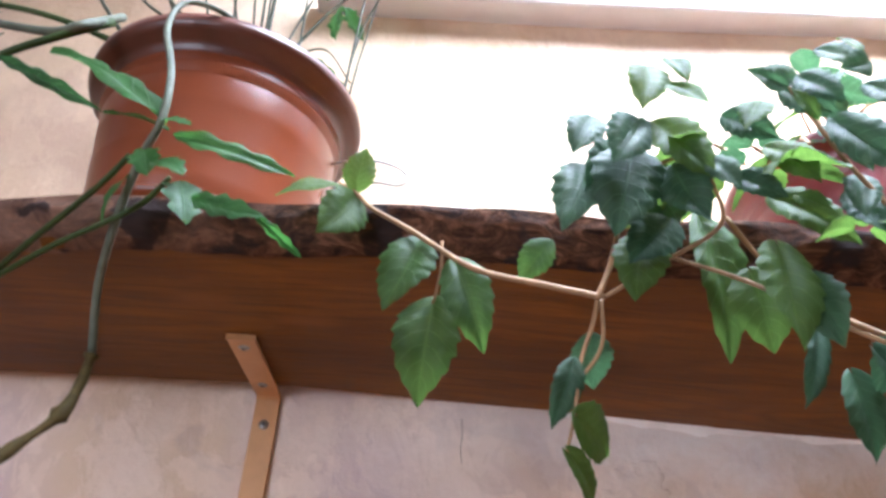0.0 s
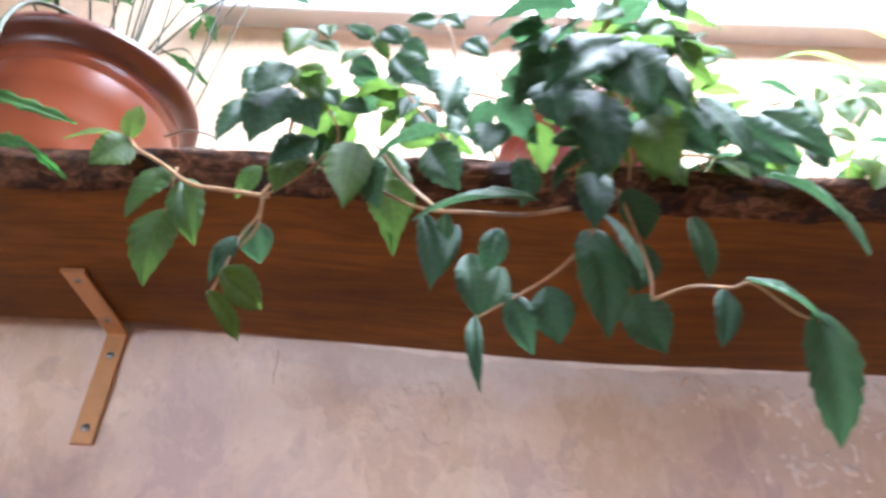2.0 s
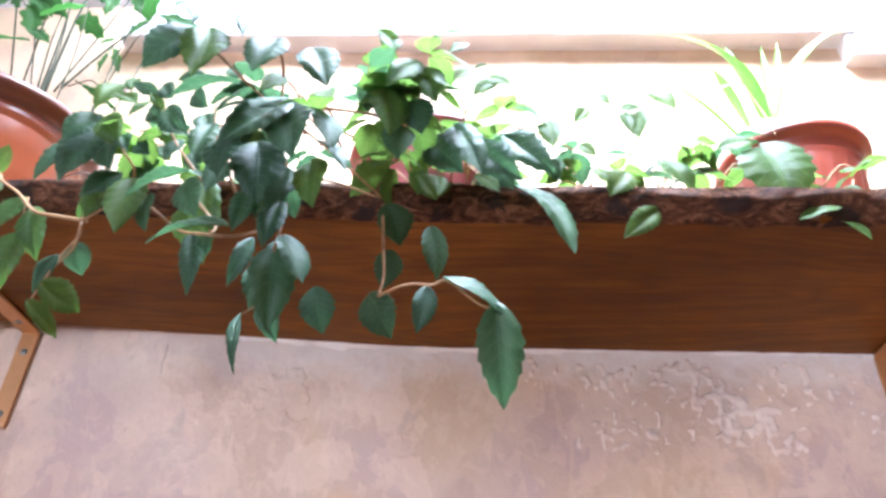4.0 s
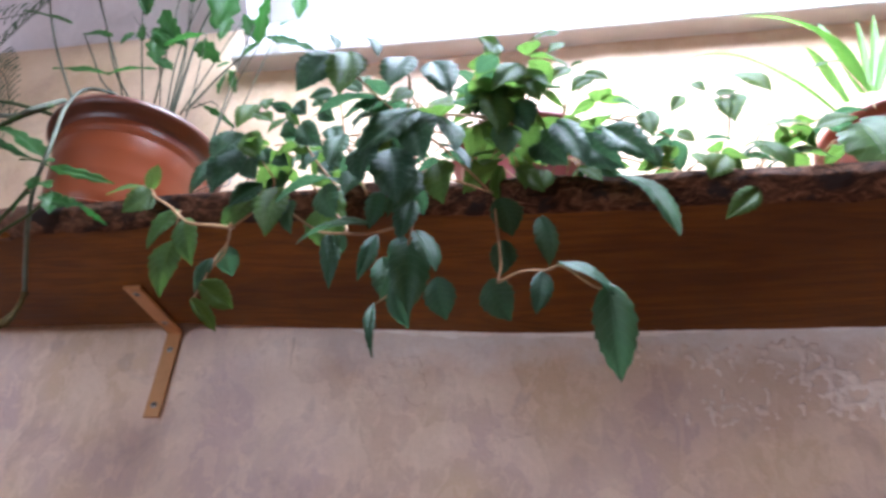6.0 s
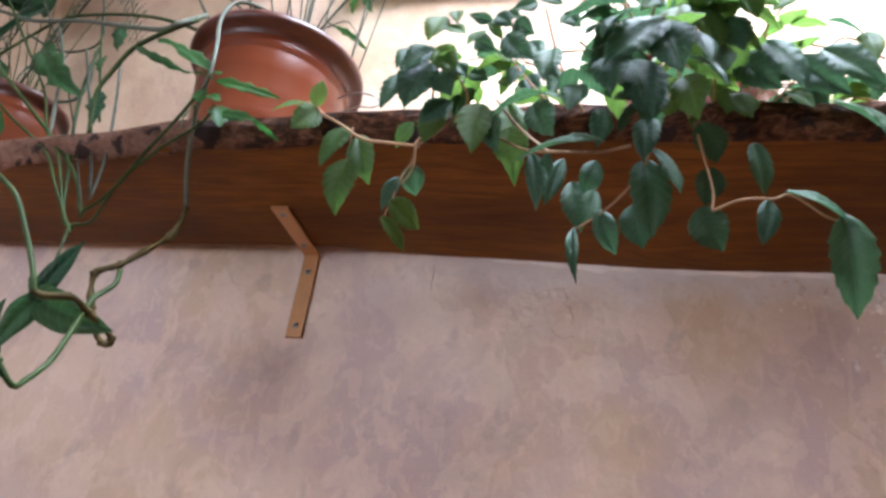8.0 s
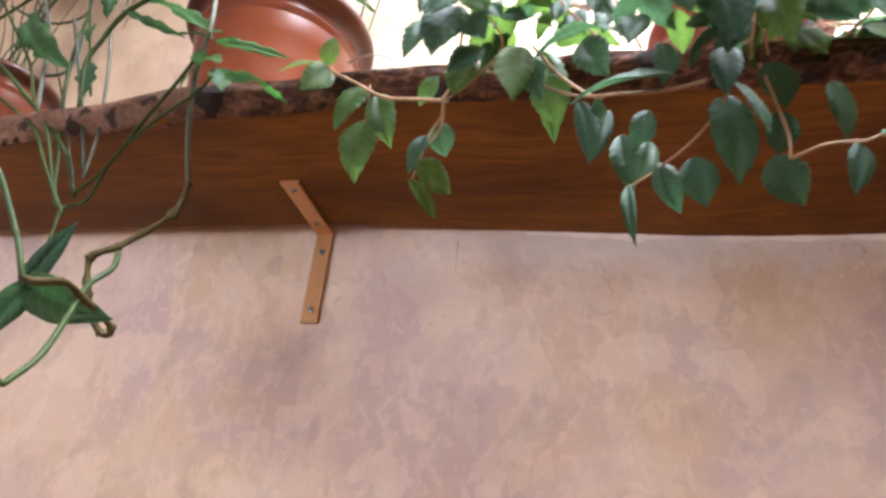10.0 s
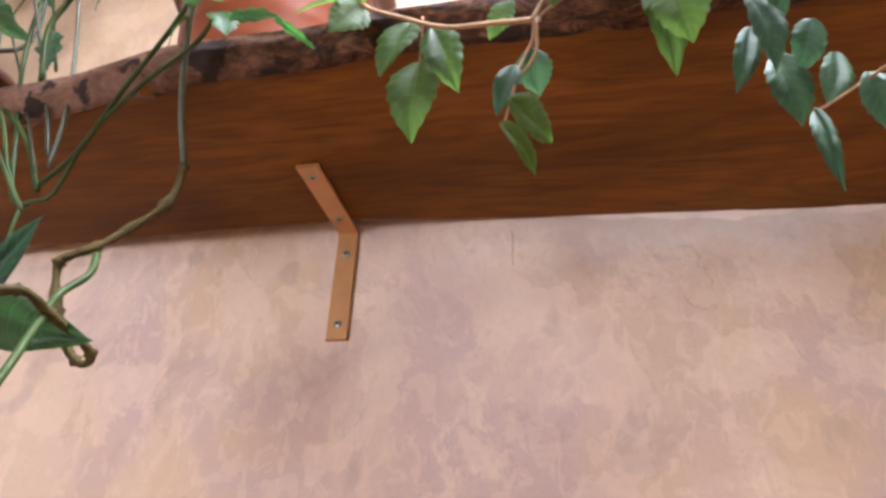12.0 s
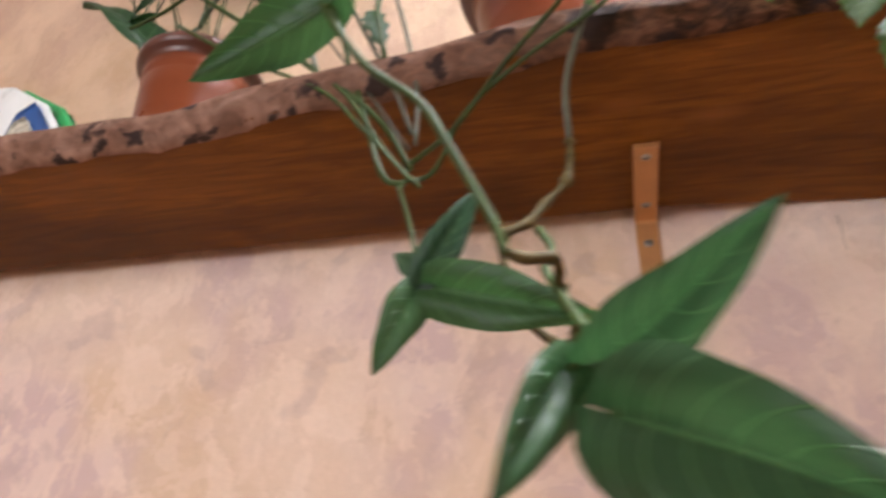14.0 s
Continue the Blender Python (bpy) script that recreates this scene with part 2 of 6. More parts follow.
STEM_GREEN = plain("green_stem", (0.032, 0.052, 0.012), 0.45, 0.0, 0.3, 60)
STEM_GREY = plain("grey_green_stem", (0.10, 0.11, 0.08), 0.5, 0.0, 0.25, 80)
STEM_DARK = plain("dark_stem", (0.05, 0.055, 0.035), 0.45, 0.0, 0.3, 80)
for stem_paint in (STEM_TAN, STEM_GREEN, STEM_GREY, STEM_DARK):
    stem_paint.node_tree.nodes["Principled BSDF"].inputs["Specular IOR Level"].default_value = 0.15
STEM_BROWN = plain("brown_knotty_stem", (0.062, 0.045, 0.014), 0.65, 0.0, 0.5, 140, 0.0, 0.6)
STEM_BROWN.node_tree.nodes["Principled BSDF"].inputs["Specular IOR Level"].default_value = 0.12


# ---- building helpers ----
def thing(name, place, label, category, group="", kind=""):
    e = new(name)
    e.empty_display_size = 0.02
    e.location = place
    return tagged(e, label, category, group, kind)


def under(ob, parent):
    base = Vector(parent.location)
    top = parent
    while top.parent:
        top = top.parent
        base = Vector(top.location)
    ob.parent = parent
    ob.matrix_parent_inverse = Matrix.Translation(-base) if parent.type == "EMPTY" else parent.matrix_basis.inverted()
    return ob


def mesh_from(name, verts, faces, mat, smooth=True):
    me = bpy.data.meshes.new(name)
    me.from_pydata([tuple(v) for v in verts], [], faces)
    me.materials.append(mat)
    if smooth:
        me.polygons.foreach_set("use_smooth", [True] * len(me.polygons))
    me.update()
    return me


def part(name, me, parent, label="", m=None):
    ob = new(name, me)
    if m is not None:
        ob.matrix_basis = m
    if parent is not None:
        under(ob, parent)
    if label:
        ob["label"] = label
    return ob


def boxes_mesh(name, boxes, mat, bevel=0.0, m=None):
    bm = bmesh.new()
    for lo, hi in boxes:
        r = bmesh.ops.create_cube(bm, size=1.0)
        for v in r["verts"]:
            v.co = Vector([(a + b) / 2 + c * (b - a) for a, b, c in zip(lo, hi, v.co)])
    if bevel:
        bmesh.ops.bevel(bm, geom=bm.edges[:], offset=bevel, segments=2, affect="EDGES", profile=0.5)
    if m is not None:
        bm.transform(m)
    me = bpy.data.meshes.new(name)
    bm.to_mesh(me)
    bm.free()
    me.materials.append(mat)
    return me


def lathe(name, profile, mat, turns=48, flute=0, depth=0.0):
    verts, faces, n = [], [], len(profile)
    for i in range(turns):
        a = 2 * math.pi * i / turns
        for r, z in profile:
            rr = r * (1 - depth * abs(math.sin(flute * a / 2)) ** 6) if flute and 0.02 < z < 0.095 else r
            verts.append((rr * math.cos(a), rr * math.sin(a), z))
    for i in range(turns):
        for j in range(n - 1):
            a, b = i * n + j, ((i + 1) % turns) * n + j
            faces.append((a, b, b + 1, a + 1))
    return mesh_from(name, verts, faces, mat)


def spline(points, steps=6):
    p = [Vector(q) for q in points]
    p = [2 * p[0] - p[1]] + p + [2 * p[-1] - p[-2]]
    out = []
    for i in range(1, len(p) - 2):
        for s in range(steps):
            u = s / steps
            out.append(0.5 * (2 * p[i] + (p[i + 1] - p[i - 1]) * u + (2 * p[i - 1] - 5 * p[i] + 4 * p[i + 1] - p[i + 2]) * u * u + (3 * p[i] - p[i - 1] - 3 * p[i + 1] + p[i + 2]) * u ** 3))
    return out + [p[-2]]


def tube(name, points, r0, r1, mat, sides=7, knots=0.0, steps=6):
    path = spline(points, steps)
    verts, faces = [], []
    side = Vector((0.31, 0.2, 0.93))
    for i, q in enumerate(path):
        d = (path[min(i + 1, len(path) - 1)] - path[max(i - 1, 0)]).normalized()
        side = (side - d * side.dot(d)).normalized()
        up = d.cross(side)
        r = r0 + (r1 - r0) * i / (len(path) - 1)
        r *= 1 + knots * (0.6 * noise.noise(q * 90) + (0.7 if i % (2 * steps) == 0 else 0))
        for k in range(sides):
            a = 2 * math.pi * k / sides
            verts.append(q + (side * math.cos(a) + up * math.sin(a)) * r)
    for i in range(len(path) - 1):
        for k in range(sides):
            a, b = i * sides + k, i * sides + (k + 1) % sides
            faces.append((a, b, b + sides, a + sides))
    faces += [tuple(range(sides))[::-1], tuple(range(len(verts) - sides, len(verts)))]
    return mesh_from(name, verts, faces, mat)


def leaf_mesh(kind, mat, seed, fold=0.25, curl=0.25, wave=0.02):
    """A leaf of length 1 along y, its face towards z, with arched halves, a drooping tip and the outline of its kind."""
    rnd = random.Random(seed * 13 + len(kind))
    rows, cols = {"lance": (24, 6), "arrow": (24, 10)}.get(kind, (36, 8))
    ph, skew, twist = rnd.uniform(0, 6), rnd.uniform(-0.06, 0.06), rnd.uniform(-0.35, 0.35)
    teeth = rnd.uniform(6.4, 7.6)
    verts, faces, uvs = [], [], []
    for i in range(rows + 1):
        v = i / rows
        if kind == "ivy":
            # broad below the middle, forward-pointing teeth, a short drawn-out tip
            w = 0.43 * math.sin(math.pi * v ** 0.78) ** 0.85 * (1 - 0.12 * v)
            if v > 0.82:
                w *= 1 - 0.35 * (v - 0.82) / 0.18 * (1 - (v - 0.82) / 0.18) * 2
            w *= 1 + (0.17 * ((v * teeth + 0.2) % 1.0) - 0.09) * (0.16 < v < 0.95)
        elif kind == "arrow":
            w = 0.42 * (math.sin(math.pi * v ** 0.62) ** 0.75) * (1 - 0.25 * v) * (1 + 0.035 * math.sin(13 * v + ph))
        else:
            w = 0.17 * (math.sin(math.pi * v ** 0.8) ** 0.7) * (1 + 0.20 * math.sin(24 * v + ph))
        if v in (0.0, 1.0):
            w = 0.004
        for j in range(cols + 1):
            u = 2 * j / cols - 1
            back = (0.20 if kind == "arrow" else 0.08) * abs(u) * (1 - v) ** 4 * (kind in ("arrow", "ivy"))
            z = fold * (2.2 * abs(u) - 1.7 * u * u) * w - curl * v * v + wave * math.sin(9 * v + ph + 2 * u) * abs(u)
            z += twist * u * w * v
            z += 0.022 * abs(math.sin(11 * (v - 0.25 * abs(u)))) * abs(u) * (1.3 - abs(u))
            verts.append((u * w + skew * math.sin(math.pi * v), v - 0.35 * curl * v * v - back, z))
            uvs.append((0.5 + 0.5 * u, v))
    for i in range(rows):
        for j in range(cols):
            a = i * (cols + 1) + j
            faces.append((a, a + 1, a + cols + 2, a + cols + 1))
    me = mesh_from("leaf", verts, faces, mat)
    layer = me.uv_layers.new(name="UVMap")
    for loop in me.loops:
        layer.data[loop.index].uv = uvs[loop.vertex_index]
    return me


def strap(parent, points, width):
    """A long narrow leaf that arches along its points, channelled along the middle."""
    path = spline(points, 8)
    verts, faces, uvs, n = [], [], [], len(path) - 1
    for i, q in enumerate(path):
        d = (path[min(i + 1, n)] - path[max(i - 1, 0)]).normalized()
        side = d.cross(Vector((-0.25, -0.8, 0.55))).normalized()
        up = side.cross(d)
        v = i / n
        w = 0.5 * width * (0.45 + 0.55 * min(1, 3 * v)) * (1 - v ** 4) + 0.0004
        for u in (-1, -0.5, 0, 0.5, 1):
            verts.append(q + side * (u * w) + up * (0.35 * abs(u) * w))
            uvs.append((0.5 + 0.5 * u, v))
    for i in range(n):
        for j in range(4):
            a = i * 5 + j
            faces.append((a, a + 1, a + 6, a + 5))
    me = mesh_from("leaf", verts, faces, GRASS_LEAF)
    layer = me.uv_layers.new(name="UVMap")
    for loop in me.loops:
        layer.data[loop.index].uv = uvs[loop.vertex_index]
    return part("leaf", me, parent)


LEAVES = {}


def leaf(parent, kind, mat, base, tip, face=(0, -0.6, 0.8), wide=1.0, seed=0, fold=0.25, curl=0.2, name="leaf"):
    """Hang a leaf from base to tip, its upper side turned towards face."""
    key = (kind, mat.name, seed % 7, fold, curl)
    if key not in LEAVES:
        LEAVES[key] = leaf_mesh(kind, mat, seed % 7, fold, curl)
    base, tip = Vector(base), Vector(tip)
    y = tip - base
    size = y.length / math.hypot(1 - 0.35 * curl, curl)
    y.normalize()
    f = Vector(face)
    x = y.cross(f)
    if x.length < 1e-4:
        x = y.cross(Vector((0.3, 0.9, 0.2)))
    x.normalize()
    z = x.cross(y)
    # lift the leaf's plane a little so that the curled tip ends at the given tip
    drop = Matrix.Rotation(math.atan2(curl, 1 - 0.35 * curl), 4, "X")
    m = Matrix.Translation(base) @ Matrix((x, y, z)).transposed().to_4x4() @ drop
    m = m @ Matrix.Diagonal((size * wide, size, size, 1))
    return part(name, LEAVES[key], parent, "", m)


# ---- the large structure ----
CEIL_Z, SILL_Z = 2.285, 2.18
X0, X1, Y1 = -2.2, 2.3, -3.2
WIN_L, WIN_R = -0.03, 1.05


def relief_wall():
    """The plastered wall under and over the shelf: a thick slab whose room side is slightly uneven."""
    nx, nz = 200, 115
    verts, faces = [], []
    for j in range(nz + 1):
        for i in range(nx + 1):
            x, z = X0 + (X1 - X0) * i / nx, CEIL_Z * j / nz
            d = 0.004 * noise.noise((x * 2.2, z * 2.2, 0)) + 0.0016 * noise.noise((x * 11, z * 11, 3))
            verts.append((x, d - 0.002, z))
    for j in range(nz):
        for i in range(nx):
            x, z = X0 + (X1 - X0) * (i + 0.5) / nx, CEIL_Z * (j + 0.5) / nz
            if WIN_L < x < WIN_R and z > SILL_Z:
                continue
            a = j * (nx + 1) + i
            faces.append((a, a + 1, a + nx + 2, a + nx + 1))
    return mesh_from("wall_north", verts, faces, WALL)


wall = part("wall_north", relief_wall(), None)
wall.modifiers.new("thickness", "SOLIDIFY").thickness = 0.22
wall.modifiers["thickness"].offset = -1.0
tagged(wall, "mottled cream and pink decorative plaster wall", "wall", "", "structure")
tagged(part("floor", boxes_mesh("floor", [((X0 - 0.2, Y1 - 0.2, -0.1), (X1 + 0.2, 0.2, 0))], FLOOR_WOOD), None), "brown wooden floor of the room", "floor", "", "structure")
tagged(part("wall_west", boxes_mesh("wall_west", [((X0 - 0.2, Y1, 0), (X0, 0, 4.2))], WALL), None), "mottled plaster side wall", "wall", "", "structure")
tagged(part("wall_east", boxes_mesh("wall_east", [((X1, Y1, 0), (X1 + 0.2, 0, 4.2))], WALL), None), "mottled plaster side wall", "wall", "", "structure")
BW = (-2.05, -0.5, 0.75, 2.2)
tagged(part("wall_south", boxes_mesh("wall_south", [((X0, Y1 - 0.2, 0), (X1, Y1, BW[2])), ((X0, Y1 - 0.2, BW[3]), (X1, Y1, 4.2)), ((X0, Y1 - 0.2, BW[2]), (BW[0], Y1, BW[3])), ((BW[1], Y1 - 0.2, BW[2]), (X1, Y1, BW[3]))], WALL), None), "plaster wall with an opening for the added window", "wall", "", "structure")

# the sloping ceiling, open at the roof window
SL = pose(0, 0.0, CEIL_Z, 180 - SLOPE)
LEN, WIN_LEN = 2.2, 1.15
sl = [((X0 - 0.2, -0.2, -0.14), (WIN_L, LEN, 0)), ((WIN_R, -0.2, -0.14), (X1 + 0.2, LEN, 0)), ((WIN_L, WIN_LEN, -0.14), (WIN_R, LEN, 0))]
top_y, top_z = -LEN * math.cos(radians(SLOPE)), CEIL_Z + LEN * math.sin(radians(SLOPE))
ceiling_mesh = boxes_mesh("ceiling", sl, CEILING, 0, SL)
ceiling = tagged(part("ceiling", ceiling_mesh, None), "pale lilac-white sloping plastered ceiling", "ceiling", "", "structure")
tagged(part("ceiling_flat", boxes_mesh("ceiling_flat", [((X0 - 0.2, Y1 - 0.2, top_z), (X1 + 0.2, top_y + 0.02, top_z + 0.14))], CEILING), None), "pale plastered ceiling", "ceiling", "", "structure")

# the roof window: frame bars along the slope, and a grey sill on the wall's top
window = thing("window_1", (0.5, 0, SILL_Z), "white-framed roof window full of glaring daylight", "window", "", "structure")
part("window_sill", boxes_mesh("window_sill", [((WIN_L + 0.004, -0.035, SILL_Z - 0.004), (WIN_R - 0.004, 0.16, SILL_Z + 0.026))], SILL_GREY, 0.004), window)
bars = [((WIN_L + 0.002, 0.03, -0.17), (WIN_L + 0.05, WIN_LEN, -0.10)), ((WIN_R - 0.05, 0.03, -0.17), (WIN_R - 0.002, WIN_LEN, -0.10)), ((WIN_L + 0.05, 0.03, -0.17), (WIN_R - 0.05, 0.09, -0.10)), ((WIN_L + 0.05, WIN_LEN - 0.06, -0.17), (WIN_R - 0.05, WIN_LEN - 0.002, -0.10))]
for b in bars:
    part("window_frame", boxes_mesh("window_frame", [b], FRAME_PAINT, 0.003, SL), window)
pane = part("pane", boxes_mesh("pane", [((WIN_L + 0.051, 0.091, -0.139), (WIN_R - 0.051, WIN_LEN - 0.061, -0.133))], GLASS, 0, SL), window, "clear window glass")
pane.visible_shadow = False
part("jamb_block", boxes_mesh("jamb_block", [((WIN_R - 0.02, -0.03, SILL_Z - 0.045), (WIN_R + 0.07, 0.0, CEIL_Z - 0.005))], SILL_GREY, 0.004), window)
# added out of view, so that the front fill light has a source
added_window = thing("added_window", (-1.3, Y1, 0.75), "unseen white-framed window added in the far wall", "window", "", "structure")
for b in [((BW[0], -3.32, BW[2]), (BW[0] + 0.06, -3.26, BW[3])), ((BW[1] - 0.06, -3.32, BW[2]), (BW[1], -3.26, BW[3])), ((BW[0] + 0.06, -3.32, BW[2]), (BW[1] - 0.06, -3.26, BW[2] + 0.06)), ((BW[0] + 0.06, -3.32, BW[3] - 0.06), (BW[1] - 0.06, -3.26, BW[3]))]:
    part("window_frame", boxes_mesh("window_frame", [b], FRAME_PAINT, 0.003), added_window)
pane = part("pane", boxes_mesh("pane", [((BW[0] + 0.061, -3.292, BW[2] + 0.061), (BW[1] - 0.061, -3.286, BW[3] - 0.061))], GLASS), added_window, "clear window glass")
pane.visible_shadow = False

# the glaring white haze of the sky outside the roof window
glow, gt, gb = material("bright_haze")
gb.inputs["Base Color"].default_value = (0, 0, 0, 1)
gb.inputs["Emission Color"].default_value = (0.95, 0.98, 1.0, 1)
gb.inputs["Emission Strength"].default_value = 8.0
tagged(part("backdrop", boxes_mesh("backdrop", [((-2.5, -2.5, -1.30), (3.5, 4.0, -1.25))], glow, 0, SL), None), "glaring white hazy sky outside the roof window", "sky", "", "structure")


# ---- the shelf ----
def lerp_table(x, table):
    for (a, va), (b, vb) in zip(table, table[1:]):
        if x <= b:
            u = min(1, max(0, (x - a) / (b - a)))
            return va + (vb - va) * u * u * (3 - 2 * u)
    return table[-1][1]


FRONT = [(-1.0, -0.185), (-0.6, -0.19), (-0.42, -0.19), (-0.2, -0.212), (-0.05, -0.229), (0.15, -0.233), (0.4, -0.246), (0.75, -0.246), (1.3, -0.24)]
BACK = [(-1.0, -0.028), (-0.02, -0.024), (0.2, -0.004), (1.3, -0.003)]
UNDER = [(-1.0, 1.70), (0.12, 1.70), (0.5, 1.685), (1.3, 1.683)]


def shelf_front(x):
    return lerp_table(x, FRONT) + 0.0025 * noise.noise((x * 9, 0.3, 0)) + 0.001 * noise.noise((x * 31, 2, 0))


def shelf_under(x):
    return lerp_table(x, UNDER)


def shelf_top(x):
    return shelf_under(x) + 0.026


SHELF_L, SHELF_R = -1.1, 1.4


def plank():
    n = 260
    verts, faces = [], []
    for i in range(n + 1):
        x = SHELF_L + (SHELF_R - SHELF_L) * i / n
        f, b, z = shelf_front(x), lerp_table(x, BACK), shelf_under(x)
        verts += [(x, -0.0025, z + 0.014 * min(1, abs(b) / 0.024)), (x, b - 0.0005, z), (x, f + 0.006, z), (x, f, z + 0.004), (x, f - 0.012, z + 0.022), (x, f - 0.004, z + 0.026), (x, -0.0025, z + 0.026)]
    for i in range(n):
        a, c = i * 7, i * 7 + 7
        for j in range(7):
            if j == 3:
                continue
            k = (j + 1) % 7
            faces.append((a + j, c + j, c + k, a + k))
    faces += [tuple(range(7)), tuple(range(len(verts) - 7, len(verts)))[::-1]]
    me = mesh_from("plank", verts, faces, WOOD, False)
    return me


def bark_strip():
    """The live edge: knobbly, and lapping unevenly under the sawn face of the plank."""
    n, rows = 460, 8
    verts, faces = [], []
    for i in range(n + 1):
        x = SHELF_L + (SHELF_R - SHELF_L) * i / n
        f, z = shelf_front(x), shelf_under(x)
        lap = 0.004 + 0.007 * max(0, noise.noise((x * 17, 3.1, 0)) + 0.5 * noise.noise((x * 55, 1.7, 0)) + 0.35)
        verts.append((x, f + lap, z - 0.0003))
        verts.append((x, f + lap - 0.002, z - 0.0016))
        for j in range(1, rows):
            u = j / (rows - 1)
            d = (0.005 * noise.noise((x * 26, u * 1.4, 5)) + 0.0045 * noise.noise((x * 70, u * 4, 8))) * math.sin(math.pi * min(1, u * 0.9 + 0.1)) - 0.004 * math.sin(math.pi * u)
            verts.append((x, f - 0.013 * u + d, z + 0.002 + 0.022 * u + 0.003 * noise.noise((x * 14, u, 2))))
    for i in range(n):
        for j in range(rows):
            a = i * (rows + 1) + j
            faces.append((a, a + rows + 1, a + rows + 2, a + 1))
    return mesh_from("bark", verts, faces, BARK)


shelf = thing("wall_shelf", (0, -0.12, 1.70), "varnished brown live-edge plank shelf on copper brackets", "shelf")
part("plank", plank(), shelf)
part("bark_edge", bark_strip(), shelf, "rough pinkish-brown barked edge with dark spots")


def bracket(x, lean=0.0):
    zt = shelf_under(x) - 0.001
    e = thing("shelf_bracket", (x, 0, zt - 0.115), "copper-brown painted steel angle bracket screwed to wall", "bracket", "shelf brackets")
    w, th, arm, leg, r = 0.010, 0.0035, 0.117, 0.115, 0.005
    # centre line of the bent flat bar: along the shelf, round the corner, down the wall
    line = [(-arm, zt - th / 2), (-0.03, zt - th / 2)]
    for k in range(1, 6):
        a = math.pi / 2 * k / 6
        line.append((-0.0052 - 0.006 + 0.006 * math.sin(a), zt - th / 2 - 0.006 + 0.006 * math.cos(a)))
    line += [(-0.0052, zt - 0.03), (-0.0052, zt - leg)]
    verts, faces = [], []
    for i, (y, z) in enumerate(line):
        a, b = Vector(line[max(i - 1, 0)]), Vector(line[min(i + 1, len(line) - 1)])
        d = (b - a).normalized()
        nrm = Vector((-d.y, d.x)) * th / 2
        for sx, s in ((-w, 1), (w, 1), (w, -1), (-w, -1)):
            verts.append((x + sx, y + nrm.x * s, z + nrm.y * s))
    for i in range(len(line) - 1):
        for k in range(4):
            a, b = i * 4 + k, i * 4 + (k + 1) % 4
            faces.append((a, b, b + 4, a + 4))
    faces += [(0, 1, 2, 3), tuple(range(len(verts) - 4, len(verts)))[::-1]]
    me = mesh_from("angle_bar", verts, faces, COPPER_PAINT, False)
    bar = part("angle_bar", me, e)
    bev = bar.modifiers.new("edge", "BEVEL")
    bev.width, bev.segments, bev.limit_method = 0.0006, 2, "ANGLE"
    head = [(0.0, 0.0016), (0.0025, 0.0015), (0.0038, 0.0006), (0.0042, 0.0)]
    for place, turn in (((x, -0.0070, zt - 0.027), 90), ((x, -0.0070, zt - 0.100), 90), ((x, -0.104, zt - th), 180), ((x, -0.034, zt - th), 180)):
        m = Matrix.Translation(place) @ pose(0, 0, 0, turn)
        s = part("screw", lathe("screw", head, SCREW, 16), e, "grey steel screw", m)
        # no hollow is cut: a near-black block paints the recess's shade
        slot = boxes_mesh("recess", [((-0.0013, -0.0013, 0.0011), (0.0013, 0.0013, 0.0019))], RECESS_SHADE)
        part("recess", slot, s, "", m)
    return e


for bx in (0.0, 0.945, -0.745):
    bracket(bx)


# ---- pots ----
def pot(place, radius, base, height, mat, label, flute=0, depth=0.0, saucer=True, lip_mat=None):
    e = thing("flower_pot", place, label, "flower pot", "flower pots on the shelf")
    x, y, z = place
    lip, h = radius * 0.87, height
    d = lip - base
    body = [(0.0, 0.006), (base * 0.96, 0.006), (base, 0.012), (base + d * 0.25, h * 0.235), (base + d * 0.285, h * 0.25), (base + d * 0.305, h * 0.275), (base + d * 0.44, h * 0.42), (base + d * 0.475, h * 0.435), (base + d * 0.495, h * 0.46), (base + d * 0.63, h * 0.605), (base + d * 0.665, h * 0.62), (base + d * 0.685, h * 0.645), (base + d * 0.80, h * 0.755), (lip * 0.955, h * 0.775), (lip * 0.995, h * 0.80), (lip * 0.98, h * 0.825), (lip * 0.985, h * 0.868)]
    ring = [(lip * 0.985, h * 0.868), (lip * 0.995, h * 0.895), (radius * 0.90, h * 0.915), (radius * 0.955, h * 0.928), (radius * 0.99, h * 0.945), (radius, h * 0.965), (radius * 0.995, h), (radius * 0.965, h * 0.998), (lip * 0.955, h * 0.93), (base * 0.95, 0.02)]
    m = Matrix.Translation(place)
    part("pot_body", lathe("pot_body", body, mat, 96, flute, depth), e, "", m)
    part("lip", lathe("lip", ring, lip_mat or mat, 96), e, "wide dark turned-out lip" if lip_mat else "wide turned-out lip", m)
    part("soil", lathe("soil", [(0.0, h * 0.86), (lip * 0.5, h * 0.865), (lip * 0.945, h * 0.85)], SOIL, 40), e, "dark potting soil", m)
    if saucer:
        part("saucer", lathe("saucer", [(0.0, 0.0), (base * 1.0, 0.0), (base * 1.17, 0.020), (base * 1.215, 0.0225), (base * 1.19, 0.0245), (base * 1.0, 0.005), (0.0, 0.0045)], mat, 64), e, "shallow plastic saucer", m)
    return e


POT_A = (-0.044, -0.128, shelf_top(-0.05) + 0.001)
POT_B = (-0.444, -0.10, shelf_top(-0.44) + 0.001)
POT_C = (0.455, -0.12, shelf_top(0.45) + 0.001)
POT_D = (0.845, -0.12, shelf_top(0.85) + 0.001)
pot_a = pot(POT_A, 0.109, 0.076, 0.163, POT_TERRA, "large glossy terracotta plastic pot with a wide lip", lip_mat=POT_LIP)
